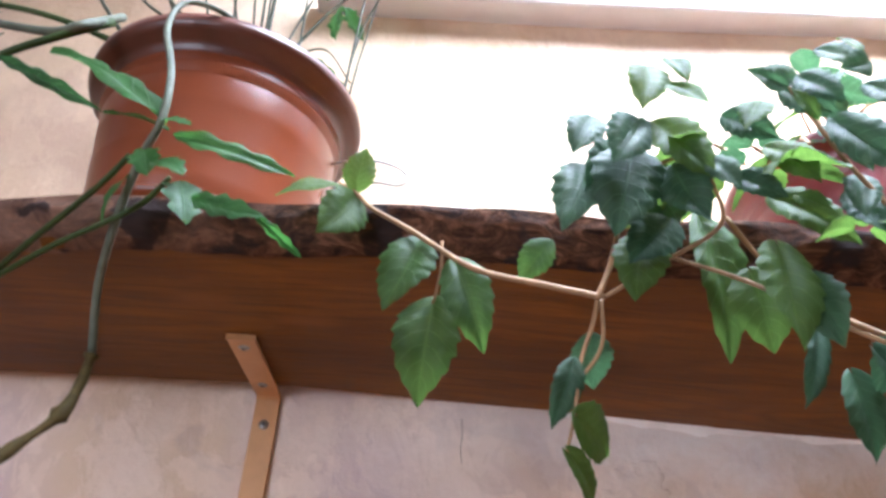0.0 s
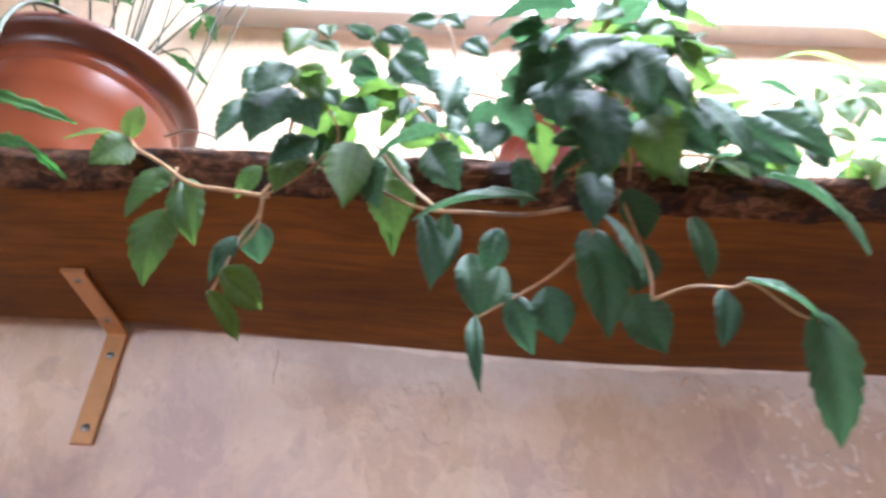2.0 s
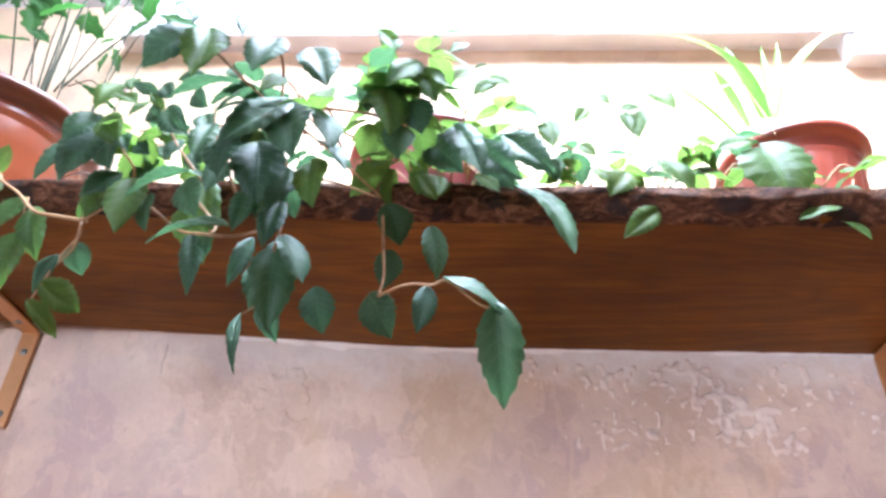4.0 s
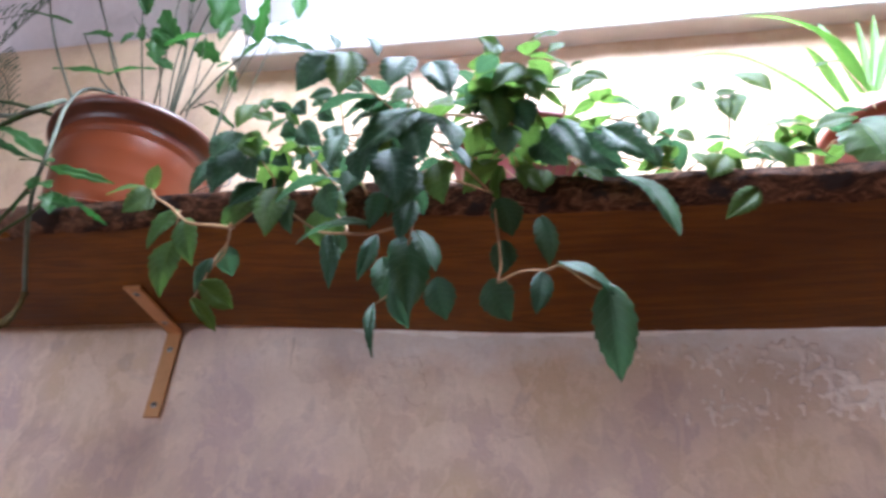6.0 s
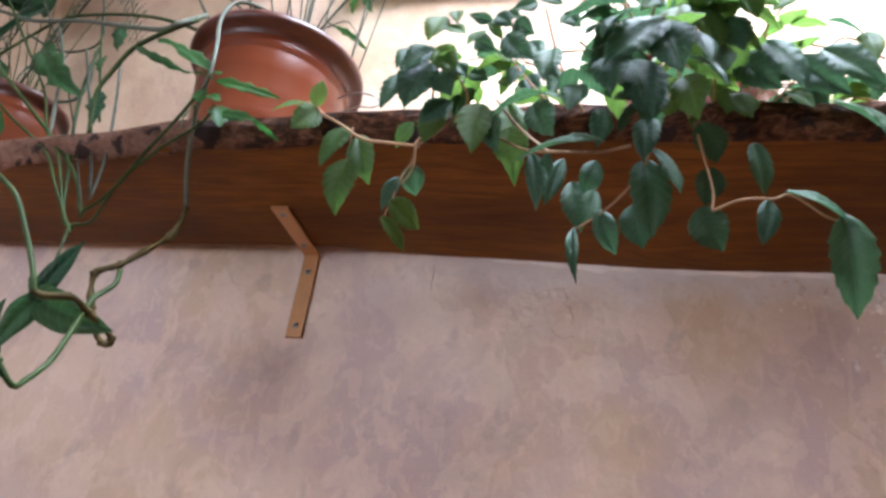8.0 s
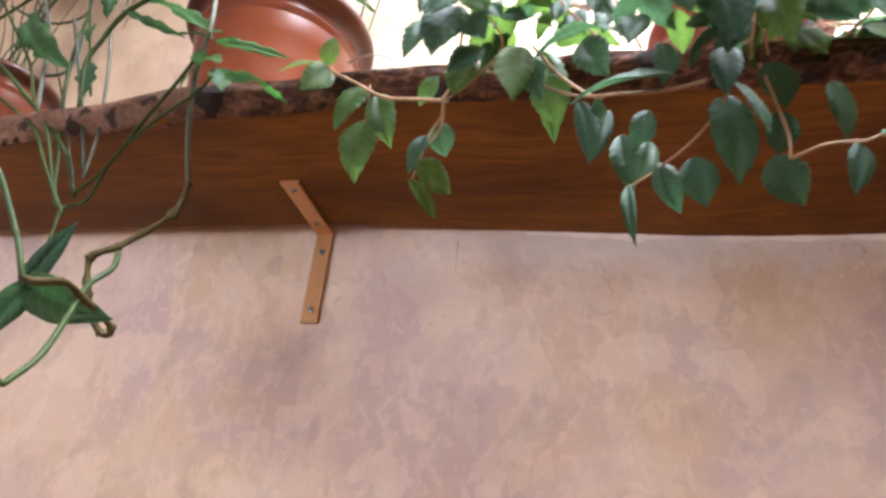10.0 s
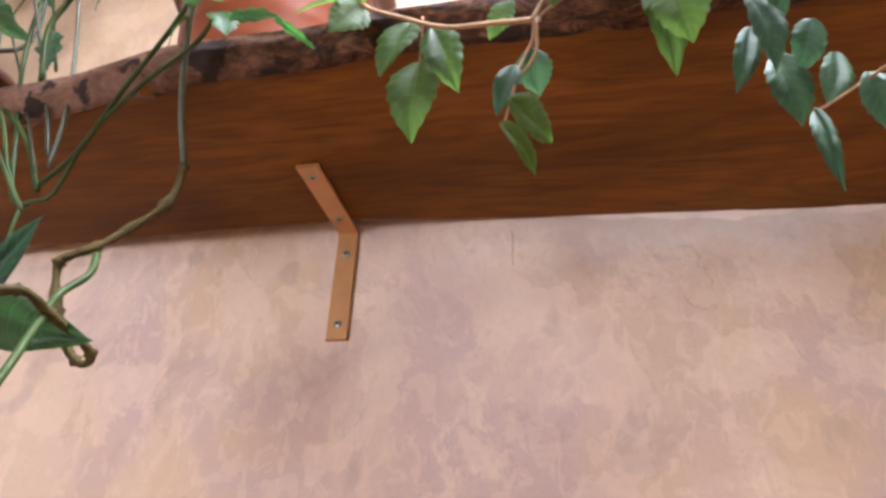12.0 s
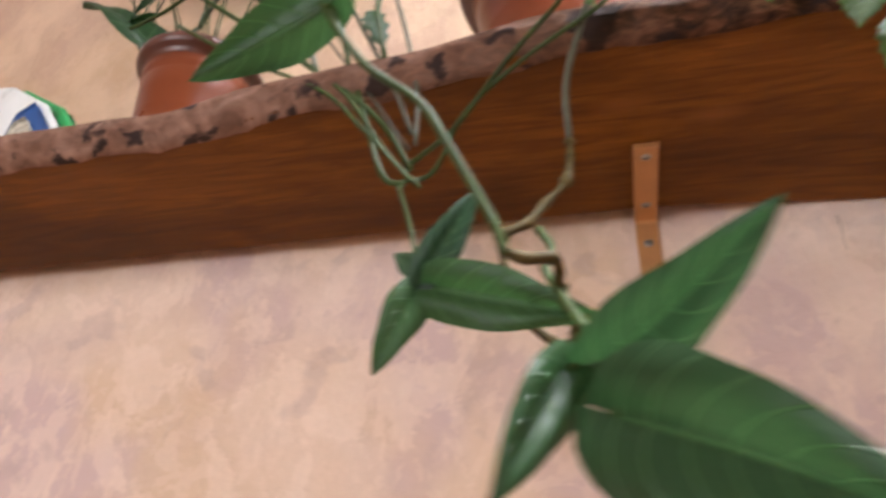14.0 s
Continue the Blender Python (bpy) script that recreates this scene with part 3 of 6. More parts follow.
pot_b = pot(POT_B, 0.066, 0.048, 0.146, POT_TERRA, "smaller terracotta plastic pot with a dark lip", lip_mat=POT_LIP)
pot_c = pot(POT_C, 0.088, 0.062, 0.135, POT_DARK, "dark red plastic pot hidden by ivy leaves")
pot_d = pot(POT_D, 0.078, 0.056, 0.135, POT_BRICK, "brick-red plastic pot with fluted sides", 26, 0.04)


# ---- plants ----
# grape ivy in the dark red pot: trailing stems and three-part leaves
ivy = thing("grape_ivy", (POT_C[0], POT_C[1], POT_C[2] + 0.11), "trailing grape ivy with glossy toothed leaves spilling over shelf", "plant")
part("stem", tube("stem", [(0.213, -0.298, 1.641), (0.186, -0.29, 1.651), (0.155, -0.28, 1.664), (0.123, -0.265, 1.694), (0.1, -0.26, 1.711), (0.09, -0.255, 1.724), (0.079, -0.255, 1.731)], 0.0016, 0.0012, STEM_TAN, 7, 0), ivy)
leaf(ivy, "ivy", IVY_YOUNG, (0.089, -0.255, 1.727), (0.093, -0.263, 1.751), (0.12, -0.5, 0.62), 0.87, 6, 0.25, 0.2)
leaf(ivy, "ivy", IVY_YOUNG, (0.079, -0.255, 1.729), (0.047, -0.263, 1.714), (0.34, -0.5, 0.64), 0.87, 1, 0.25, 0.2)
leaf(ivy, "ivy", IVY_YOUNG, (0.089, -0.255, 1.722), (0.072, -0.263, 1.692), (0.4, -0.85, -0.26), 0.9, 3, 0.25, 0.2)
leaf(ivy, "ivy", IVY_YOUNG, (0.665, -0.2, 1.851), (0.662, -0.208, 1.808), (-0.26, -0.85, 0.35), 0.77, 3, 0.25, 0.32)
leaf(ivy, "ivy", IVY_YOUNG, (0.655, -0.2, 1.851), (0.676, -0.208, 1.852), (-0.39, -0.5, 0.47), 0.72, 4, 0.25, 0.32)
leaf(ivy, "ivy", IVY_YOUNG, (0.689, -0.22, 1.79), (0.721, -0.228, 1.781), (0.25, -0.5, 0.16), 0.65, 5, 0.25, 0.32)
leaf(ivy, "ivy", IVY_YOUNG, (0.726, -0.23, 1.776), (0.759, -0.238, 1.777), (0.32, -0.5, 0.2), 0.82, 4, 0.25, 0.32)
leaf(ivy, "ivy", IVY_YOUNG, (0.761, -0.235, 1.772), (0.771, -0.24, 1.695), (-0.15, -0.85, -0.16), 0.92, 2, 0.25, 0.32)
leaf(ivy, "ivy", IVY_YOUNG, (0.684, -0.2, 1.787), (0.704, -0.208, 1.741), (0.3, -0.85, -0.05), 0.84, 5, 0.25, 0.32)
leaf(ivy, "ivy", IVY_YOUNG, (0.674, -0.2, 1.881), (0.704, -0.208, 1.844), (0.15, -0.85, 0.29), 0.72, 3, 0.25, 0.32)
leaf(ivy, "ivy", IVY_YOUNG, (0.75, -0.2, 1.882), (0.775, -0.208, 1.883), (0.02, -0.5, 0.51), 0.67, 4, 0.25, 0.2)
leaf(ivy, "ivy", IVY_YOUNG, (0.77, -0.25, 1.683), (0.8, -0.258, 1.688), (0.24, -0.5, 0.38), 0.62, 0, 0.25, 0.2)
leaf(ivy, "ivy", IVY_YOUNG, (0.815, -0.24, 1.719), (0.831, -0.248, 1.707), (-0.47, -0.5, 0.24), 0.72, 0, 0.25, 0.32)
leaf(ivy, "ivy", IVY_YOUNG, (0.807, -0.24, 1.687), (0.82, -0.248, 1.663), (0.39, -0.85, 0.03), 0.79, 6, 0.25, 0.32)
leaf(ivy, "ivy", IVY_YOUNG, (0.647, -0.17, 1.778), (0.667, -0.178, 1.762), (0.15, -0.5, 0.15), 0.87, 6, 0.25, 0.32)
leaf(ivy, "ivy", IVY_YOUNG, (0.667, -0.2, 1.78), (0.684, -0.208, 1.783), (0.37, -0.5, 0.43), 0.62, 4, 0.25, 0.32)
leaf(ivy, "ivy", IVY_YOUNG, (0.71, -0.2, 1.792), (0.697, -0.208, 1.804), (0.17, -0.5, 0.12), 0.72, 0, 0.25, 0.32)
part("stem", tube("stem", [(0.505, -0.16, 1.809), (0.541, -0.17, 1.808), (0.593, -0.18, 1.779), (0.636, -0.21, 1.739), (0.697, -0.235, 1.714), (0.76, -0.24, 1.702), (0.818, -0.24, 1.717), (0.832, -0.235, 1.736)], 0.0014, 0.0009, STEM_TAN, 7, 0), ivy)
part("stem", tube("stem", [(0.78, -0.2, 1.888), (0.787, -0.21, 1.839), (0.786, -0.22, 1.801)], 0.0009, 0.0007, STEM_TAN, 7, 0), ivy)
part("stem", tube("stem", [(0.665, -0.2, 1.852), (0.655, -0.2, 1.795), (0.638, -0.2, 1.75)], 0.0009, 0.0007, STEM_TAN, 7, 0), ivy)
part("stem", tube("stem", [(0.628, -0.17, 1.809), (0.646, -0.18, 1.772), (0.655, -0.19, 1.745)], 0.0009, 0.0007, STEM_TAN, 7, 0), ivy)

leaf(ivy, "ivy", IVY_YOUNG, (0.127, -0.262, 1.69), (0.111, -0.262, 1.648), (-0.18, -0.85, 0.02), 0.8, 3, 0.25, 0.2)
leaf(ivy, "ivy", IVY_YOUNG, (0.146, -0.27, 1.673), (0.162, -0.262, 1.627), (-0.01, -0.85, 0.02), 0.58, 0, 0.25, 0.32)
leaf(ivy, "ivy", IVY_YOUNG, (0.136, -0.262, 1.654), (0.131, -0.25, 1.603), (-0.07, -0.85, 0.18), 0.72, 6, 0.25, 0.32)
part("stem", tube("stem", [(0.139, -0.272, 1.684), (0.139, -0.27, 1.667), (0.136, -0.262, 1.653)], 0.0009, 0.0007, STEM_TAN, 7, 0), ivy)
leaf(ivy, "ivy", IVY_LEAF, (0.207, -0.29, 1.626), (0.21, -0.275, 1.607), (0.34, -0.9, -0.44), 1.0, 4, 0.25, 0.2)
leaf(ivy, "ivy", IVY_LEAF, (0.198, -0.295, 1.611), (0.188, -0.29, 1.582), (0.03, -0.9, -0.39), 0.5, 1, 0.25, 0.32)
leaf(ivy, "ivy", IVY_YOUNG, (0.197, -0.297, 1.586), (0.215, -0.27, 1.578), (0.23, -0.85, 0.05), 0.85, 0, 0.25, 0.2)
leaf(ivy, "ivy", IVY_YOUNG, (0.193, -0.297, 1.571), (0.206, -0.272, 1.555), (0.23, -0.85, 0.16), 0.5, 6, 0.25, 0.32)
part("stem", tube("stem", [(0.21, -0.298, 1.64), (0.208, -0.293, 1.63), (0.201, -0.295, 1.61), (0.197, -0.297, 1.587), (0.193, -0.297, 1.571)], 0.0012, 0.0007, STEM_TAN, 7, 0), ivy)
leaf(ivy, "ivy", IVY_YOUNG, (0.194, -0.27, 1.688), (0.179, -0.26, 1.669), (-0.16, -0.85, 0.03), 0.8, 2, 0.25, 0.2)
leaf(ivy, "ivy", IVY_LEAF, (0.394, -0.385, 1.566), (0.408, -0.381, 1.537), (0.09, -0.5, 0.8), 0.85, 6, 0.25, 0.15)
leaf(ivy, "ivy", IVY_LEAF, (0.388, -0.38, 1.56), (0.391, -0.376, 1.509), (0.24, -0.85, 0.07), 0.62, 6, 0.25, 0.2)
leaf(ivy, "ivy", IVY_LEAF, (0.36, -0.3, 1.575), (0.372, -0.29, 1.545), (0.07, -0.9, -0.32), 0.62, 4, 0.25, 0.2)
leaf(ivy, "ivy", IVY_LEAF, (0.385, -0.262, 1.604), (0.393, -0.25, 1.573), (-0.18, -0.9, -0.4), 0.95, 2, 0.25, 0.2)
leaf(ivy, "ivy", IVY_LEAF, (0.432, -0.285, 1.586), (0.448, -0.277, 1.556), (-0.29, -0.9, -0.26), 0.95, 6, 0.25, 0.2)
leaf(ivy, "ivy", IVY_LEAF, (0.474, -0.31, 1.577), (0.468, -0.305, 1.546), (0.31, -0.9, -0.28), 0.62, 0, 0.25, 0.2)
leaf(ivy, "ivy", IVY_LEAF, (0.473, -0.29, 1.641), (0.478, -0.28, 1.602), (0.29, -0.9, -0.34), 0.62, 2, 0.25, 0.2)
leaf(ivy, "ivy", IVY_LEAF, (0.438, -0.28, 1.67), (0.448, -0.27, 1.639), (0.24, -0.9, -0.35), 0.95, 3, 0.25, 0.2)
leaf(ivy, "ivy", IVY_LEAF, (0.442, -0.28, 1.627), (0.438, -0.27, 1.6), (-0.05, -0.9, -0.39), 0.9, 3, 0.25, 0.2)
leaf(ivy, "ivy", IVY_LEAF, (0.34, -0.284, 1.569), (0.344, -0.282, 1.525), (-0.24, -0.9, -0.39), 0.26, 6, 0.25, 0.32)
leaf(ivy, "ivy", IVY_LEAF, (0.355, -0.286, 1.602), (0.345, -0.284, 1.572), (0.21, -0.9, -0.43), 0.6, 3, 0.25, 0.2)
leaf(ivy, "ivy", IVY_LEAF, (0.487, -0.315, 1.582), (0.527, -0.308, 1.556), (0.09, -0.5, 0.71), 0.6, 4, 0.25, 0.3)
leaf(ivy, "ivy", IVY_LEAF, (0.52, -0.31, 1.562), (0.525, -0.287, 1.501), (0.1, -0.9, -0.31), 0.56, 1, 0.25, 0.2)
leaf(ivy, "ivy", IVY_LEAF, (0.31, -0.325, 1.608), (0.315, -0.321, 1.563), (0.35, -0.9, -0.41), 0.4, 3, 0.25, 0.3)
leaf(ivy, "ivy", IVY_LEAF, (0.322, -0.33, 1.607), (0.318, -0.32, 1.591), (0.29, -0.9, -0.32), 0.6, 3, 0.25, 0.2)
leaf(ivy, "ivy", IVY_LEAF, (0.359, -0.392, 1.569), (0.307, -0.375, 1.568), (-0.16, -0.5, 0.72), 0.42, 5, 0.25, 0.3)
leaf(ivy, "ivy", IVY_LEAF, (0.389, -0.39, 1.587), (0.386, -0.395, 1.551), (0.06, -0.85, 0.13), 0.55, 1, 0.25, 0.2)
leaf(ivy, "ivy", IVY_LEAF, (0.543, -0.27, 1.696), (0.58, -0.281, 1.626), (0.28, -0.5, 0.67), 0.62, 0, 0.25, 0.32)
leaf(ivy, "ivy", IVY_YOUNG, (0.655, -0.25, 1.69), (0.625, -0.25, 1.662), (0.15, -0.9, -0.39), 0.6, 4, 0.25, 0.2)
leaf(ivy, "ivy", IVY_YOUNG, (0.461, -0.27, 1.715), (0.459, -0.27, 1.689), (0.08, -0.85, 0.05), 0.9, 2, 0.25, 0.2)
leaf(ivy, "ivy", IVY_YOUNG, (0.478, -0.27, 1.708), (0.473, -0.27, 1.686), (0.3, -0.85, 0.06), 0.9, 0, 0.25, 0.2)
leaf(ivy, "ivy", IVY_LEAF, (0.524, -0.27, 1.716), (0.537, -0.27, 1.696), (-0.32, -0.9, -0.31), 0.8, 2, 0.25, 0.2)
leaf(ivy, "ivy", IVY_YOUNG, (0.277, -0.262, 1.712), (0.287, -0.245, 1.636), (0.16, -0.85, 0.19), 0.42, 0, 0.25, 0.3)
leaf(ivy, "ivy", IVY_YOUNG, (0.285, -0.29, 1.663), (0.292, -0.282, 1.625), (-0.12, -0.85, 0.06), 0.9, 1, 0.25, 0.2)
leaf(ivy, "ivy", IVY_LEAF, (0.327, -0.26, 1.651), (0.314, -0.255, 1.61), (0.19, -0.9, -0.37), 0.42, 6, 0.25, 0.2)
leaf(ivy, "ivy", IVY_LEAF, (0.337, -0.262, 1.626), (0.344, -0.25, 1.587), (0.08, -0.9, -0.29), 0.7, 2, 0.25, 0.2)
leaf(ivy, "ivy", IVY_LEAF, (0.355, -0.27, 1.642), (0.346, -0.26, 1.615), (0.08, -0.9, -0.27), 0.75, 2, 0.25, 0.2)
leaf(ivy, "ivy", IVY_YOUNG, (0.293, -0.31, 1.692), (0.322, -0.32, 1.661), (-0.25, -0.85, 0.08), 0.55, 1, 0.25, 0.3)
leaf(ivy, "ivy", IVY_LEAF, (0.252, -0.3, 1.715), (0.237, -0.29, 1.667), (-0.12, -0.9, -0.45), 0.5, 0, 0.25, 0.3)
part("stem", tube("stem", [(0.433, -0.278, 1.674), (0.438, -0.288, 1.628), (0.441, -0.292, 1.599), (0.439, -0.295, 1.58)], 0.0014, 0.001, STEM_TAN, 7, 0), ivy)
part("stem", tube("stem", [(0.439, -0.295, 1.58), (0.458, -0.305, 1.583), (0.477, -0.312, 1.579), (0.488, -0.315, 1.58), (0.508, -0.312, 1.565), (0.521, -0.31, 1.561)], 0.0012, 0.0008, STEM_TAN, 7, 0), ivy)
part("stem", tube("stem", [(0.391, -0.38, 1.601), (0.391, -0.385, 1.575), (0.388, -0.38, 1.56), (0.376, -0.35, 1.559), (0.36, -0.3, 1.574), (0.341, -0.284, 1.57)], 0.0011, 0.0007, STEM_TAN, 7, 0), ivy)
part("stem", tube("stem", [(0.211, -0.3, 1.639), (0.21, -0.297, 1.617), (0.198, -0.295, 1.6)], 0.001, 0.0008, STEM_TAN, 7, 0), ivy)
part("stem", tube("stem", [(0.38, -0.38, 1.575), (0.359, -0.375, 1.574), (0.334, -0.36, 1.586), (0.306, -0.34, 1.604), (0.27, -0.32, 1.639), (0.242, -0.305, 1.66)], 0.0012, 0.0009, STEM_TAN, 7, 0), ivy)
part("stem", tube("stem", [(0.274, -0.3, 1.687), (0.292, -0.295, 1.663), (0.312, -0.3, 1.639), (0.322, -0.32, 1.617), (0.326, -0.335, 1.606)], 0.0013, 0.001, STEM_TAN, 7, 0), ivy)
part("stem", tube("stem", [(0.531, -0.23, 1.759), (0.511, -0.235, 1.726), (0.491, -0.24, 1.703), (0.462, -0.235, 1.719), (0.433, -0.22, 1.758)], 0.0016, 0.001, STEM_TAN, 7, 0), ivy)
part("stem", tube("stem", [(0.667, -0.235, 1.735), (0.655, -0.25, 1.689)], 0.0009, 0.0007, STEM_TAN, 7, 0), ivy)
part("stem", tube("stem", [(0.209, -0.3, 1.639), (0.216, -0.3, 1.656), (0.22, -0.305, 1.672), (0.223, -0.315, 1.688), (0.23, -0.33, 1.69), (0.249, -0.34, 1.693)], 0.0014, 0.0009, STEM_TAN, 7, 0), ivy)
part("stem", tube("stem", [(0.213, -0.301, 1.64), (0.238, -0.31, 1.654), (0.257, -0.33, 1.661), (0.25, -0.345, 1.673), (0.244, -0.35, 1.687)], 0.0011, 0.0008, STEM_TAN, 7, 0), ivy)
leaf(ivy, "ivy", IVY_LEAF, (0.223, -0.345, 1.705), (0.208, -0.349, 1.676), (-0.03, -0.9, -0.38), 0.8, 6, 0.25, 0.2)
leaf(ivy, "ivy", IVY_YOUNG, (0.23, -0.345, 1.703), (0.25, -0.349, 1.671), (-0.1, -0.85, 0.06), 0.7, 0, 0.25, 0.2)
leaf(ivy, "ivy", IVY_LEAF, (0.221, -0.335, 1.695), (0.209, -0.339, 1.646), (-0.04, -0.9, -0.41), 0.75, 1, 0.25, 0.2)
leaf(ivy, "ivy", IVY_LEAF, (0.237, -0.34, 1.683), (0.247, -0.344, 1.653), (-0.27, -0.9, -0.44), 0.8, 5, 0.25, 0.2)
leaf(ivy, "ivy", IVY_LEAF, (0.239, -0.32, 1.669), (0.218, -0.324, 1.643), (-0.23, -0.9, -0.31), 0.8, 1, 0.25, 0.2)
leaf(ivy, "ivy", IVY_YOUNG, (0.231, -0.31, 1.666), (0.222, -0.314, 1.631), (0.07, -0.85, 0.11), 0.8, 4, 0.25, 0.2)
leaf(ivy, "ivy", IVY_YOUNG, (0.271, -0.36, 1.704), (0.259, -0.364, 1.684), (-0.18, -0.85, 0.2), 0.7, 0, 0.25, 0.2)
leaf(ivy, "ivy", IVY_LEAF, (0.277, -0.37, 1.704), (0.26, -0.374, 1.708), (0.23, -0.9, -0.39), 0.7, 3, 0.25, 0.2)
leaf(ivy, "ivy", IVY_LEAF, (0.282, -0.372, 1.707), (0.295, -0.376, 1.69), (0.11, -0.9, -0.41), 0.8, 1, 0.25, 0.2)
leaf(ivy, "ivy", IVY_YOUNG, (0.286, -0.37, 1.687), (0.275, -0.374, 1.699), (-0.18, -0.85, 0.08), 0.6, 0, 0.25, 0.2)
leaf(ivy, "ivy", IVY_LEAF, (0.291, -0.372, 1.684), (0.313, -0.376, 1.655), (-0.2, -0.9, -0.36), 0.65, 5, 0.25, 0.2)
leaf(ivy, "ivy", IVY_LEAF, (0.311, -0.375, 1.715), (0.295, -0.379, 1.706), (0.27, -0.9, -0.28), 0.8, 3, 0.25, 0.2)
leaf(ivy, "ivy", IVY_LEAF, (0.325, -0.37, 1.671), (0.32, -0.374, 1.637), (-0.22, -0.9, -0.44), 0.7, 2, 0.25, 0.2)
leaf(ivy, "ivy", IVY_LEAF, (0.301, -0.36, 1.666), (0.296, -0.364, 1.643), (-0.18, -0.9, -0.41), 0.7, 1, 0.25, 0.2)
leaf(ivy, "ivy", IVY_LEAF, (0.321, -0.37, 1.653), (0.333, -0.374, 1.633), (-0.06, -0.9, -0.4), 0.6, 2, 0.25, 0.2)
leaf(ivy, "ivy", IVY_LEAF, (0.319, -0.375, 1.625), (0.287, -0.379, 1.602), (-0.31, -0.5, 0.84), 0.5, 4, 0.25, 0.3)
leaf(ivy, "ivy", IVY_LEAF, (0.321, -0.375, 1.625), (0.34, -0.379, 1.609), (-0.27, -0.5, 0.76), 0.45, 5, 0.25, 0.3)
leaf(ivy, "ivy", IVY_YOUNG, (0.271, -0.345, 1.641), (0.269, -0.349, 1.594), (0.11, -0.85, 0.16), 0.65, 5, 0.25, 0.2)
leaf(ivy, "ivy", IVY_LEAF, (0.278, -0.34, 1.631), (0.287, -0.344, 1.599), (-0.32, -0.9, -0.37), 0.7, 3, 0.25, 0.2)
leaf(ivy, "ivy", IVY_LEAF, (0.313, -0.36, 1.628), (0.329, -0.364, 1.596), (-0.2, -0.9, -0.28), 0.75, 1, 0.25, 0.2)
leaf(ivy, "ivy", IVY_LEAF, (0.346, -0.38, 1.627), (0.339, -0.384, 1.601), (-0.11, -0.9, -0.32), 0.8, 6, 0.25, 0.2)
leaf(ivy, "ivy", IVY_LEAF, (0.36, -0.37, 1.612), (0.357, -0.374, 1.578), (0.28, -0.9, -0.39), 0.55, 3, 0.25, 0.2)
leaf(ivy, "ivy", IVY_LEAF, (0.356, -0.48, 1.632), (0.338, -0.484, 1.601), (0.02, -0.9, -0.32), 0.75, 5, 0.25, 0.2)
leaf(ivy, "ivy", IVY_YOUNG, (0.364, -0.48, 1.634), (0.364, -0.484, 1.595), (0.21, -0.85, 0.07), 0.75, 3, 0.25, 0.2)
leaf(ivy, "ivy", IVY_LEAF, (0.353, -0.49, 1.642), (0.362, -0.494, 1.621), (0.32, -0.5, 0.66), 0.6, 2, 0.25, 0.3)
leaf(ivy, "ivy", IVY_LEAF, (0.374, -0.48, 1.647), (0.385, -0.484, 1.624), (0.32, -0.5, 0.78), 0.5, 0, 0.25, 0.3)
leaf(ivy, "ivy", IVY_LEAF, (0.399, -0.475, 1.632), (0.392, -0.479, 1.603), (-0.07, -0.9, -0.33), 0.9, 6, 0.25, 0.2)
leaf(ivy, "ivy", IVY_LEAF, (0.408, -0.44, 1.665), (0.422, -0.444, 1.629), (0.33, -0.9, -0.32), 0.75, 0, 0.25, 0.2)
leaf(ivy, "ivy", IVY_YOUNG, (0.394, -0.44, 1.642), (0.383, -0.444, 1.626), (0.26, -0.85, 0.14), 0.8, 3, 0.25, 0.2)
leaf(ivy, "ivy", IVY_LEAF, (0.372, -0.45, 1.626), (0.337, -0.454, 1.608), (0.05, -0.5, 0.8), 0.55, 3, 0.25, 0.3)
leaf(ivy, "ivy", IVY_LEAF, (0.376, -0.44, 1.629), (0.361, -0.444, 1.604), (-0.2, -0.5, 0.65), 0.8, 1, 0.25, 0.3)
leaf(ivy, "ivy", IVY_LEAF, (0.397, -0.43, 1.631), (0.361, -0.434, 1.591), (-0.34, -0.9, -0.27), 0.62, 0, 0.25, 0.2)
leaf(ivy, "ivy", IVY_LEAF, (0.395, -0.43, 1.626), (0.406, -0.434, 1.584), (-0.07, -0.9, -0.3), 0.75, 3, 0.25, 0.2)
leaf(ivy, "ivy", IVY_LEAF, (0.38, -0.42, 1.607), (0.389, -0.424, 1.56), (0.26, -0.9, -0.34), 0.75, 1, 0.25, 0.2)
leaf(ivy, "ivy", IVY_LEAF, (0.367, -0.43, 1.604), (0.367, -0.434, 1.571), (-0.24, -0.9, -0.33), 0.8, 6, 0.25, 0.2)
leaf(ivy, "ivy", IVY_LEAF, (0.409, -0.42, 1.635), (0.424, -0.424, 1.598), (0.27, -0.5, 0.8), 0.6, 3, 0.25, 0.3)
leaf(ivy, "ivy", IVY_LEAF, (0.414, -0.415, 1.614), (0.433, -0.419, 1.588), (0.29, -0.5, 0.74), 0.62, 0, 0.25, 0.3)
leaf(ivy, "ivy", IVY_YOUNG, (0.41, -0.41, 1.602), (0.416, -0.414, 1.566), (-0.33, -0.85, 0.12), 0.75, 3, 0.25, 0.2)
leaf(ivy, "ivy", IVY_LEAF, (0.392, -0.4, 1.605), (0.387, -0.404, 1.571), (0.04, -0.9, -0.4), 0.75, 6, 0.25, 0.2)
leaf(ivy, "ivy", IVY_YOUNG, (0.41, -0.4, 1.674), (0.405, -0.404, 1.646), (-0.25, -0.85, 0.07), 0.8, 6, 0.25, 0.2)
leaf(ivy, "ivy", IVY_YOUNG, (0.436, -0.33, 1.746), (0.441, -0.334, 1.695), (0.27, -0.85, 0.18), 0.75, 2, 0.25, 0.2)
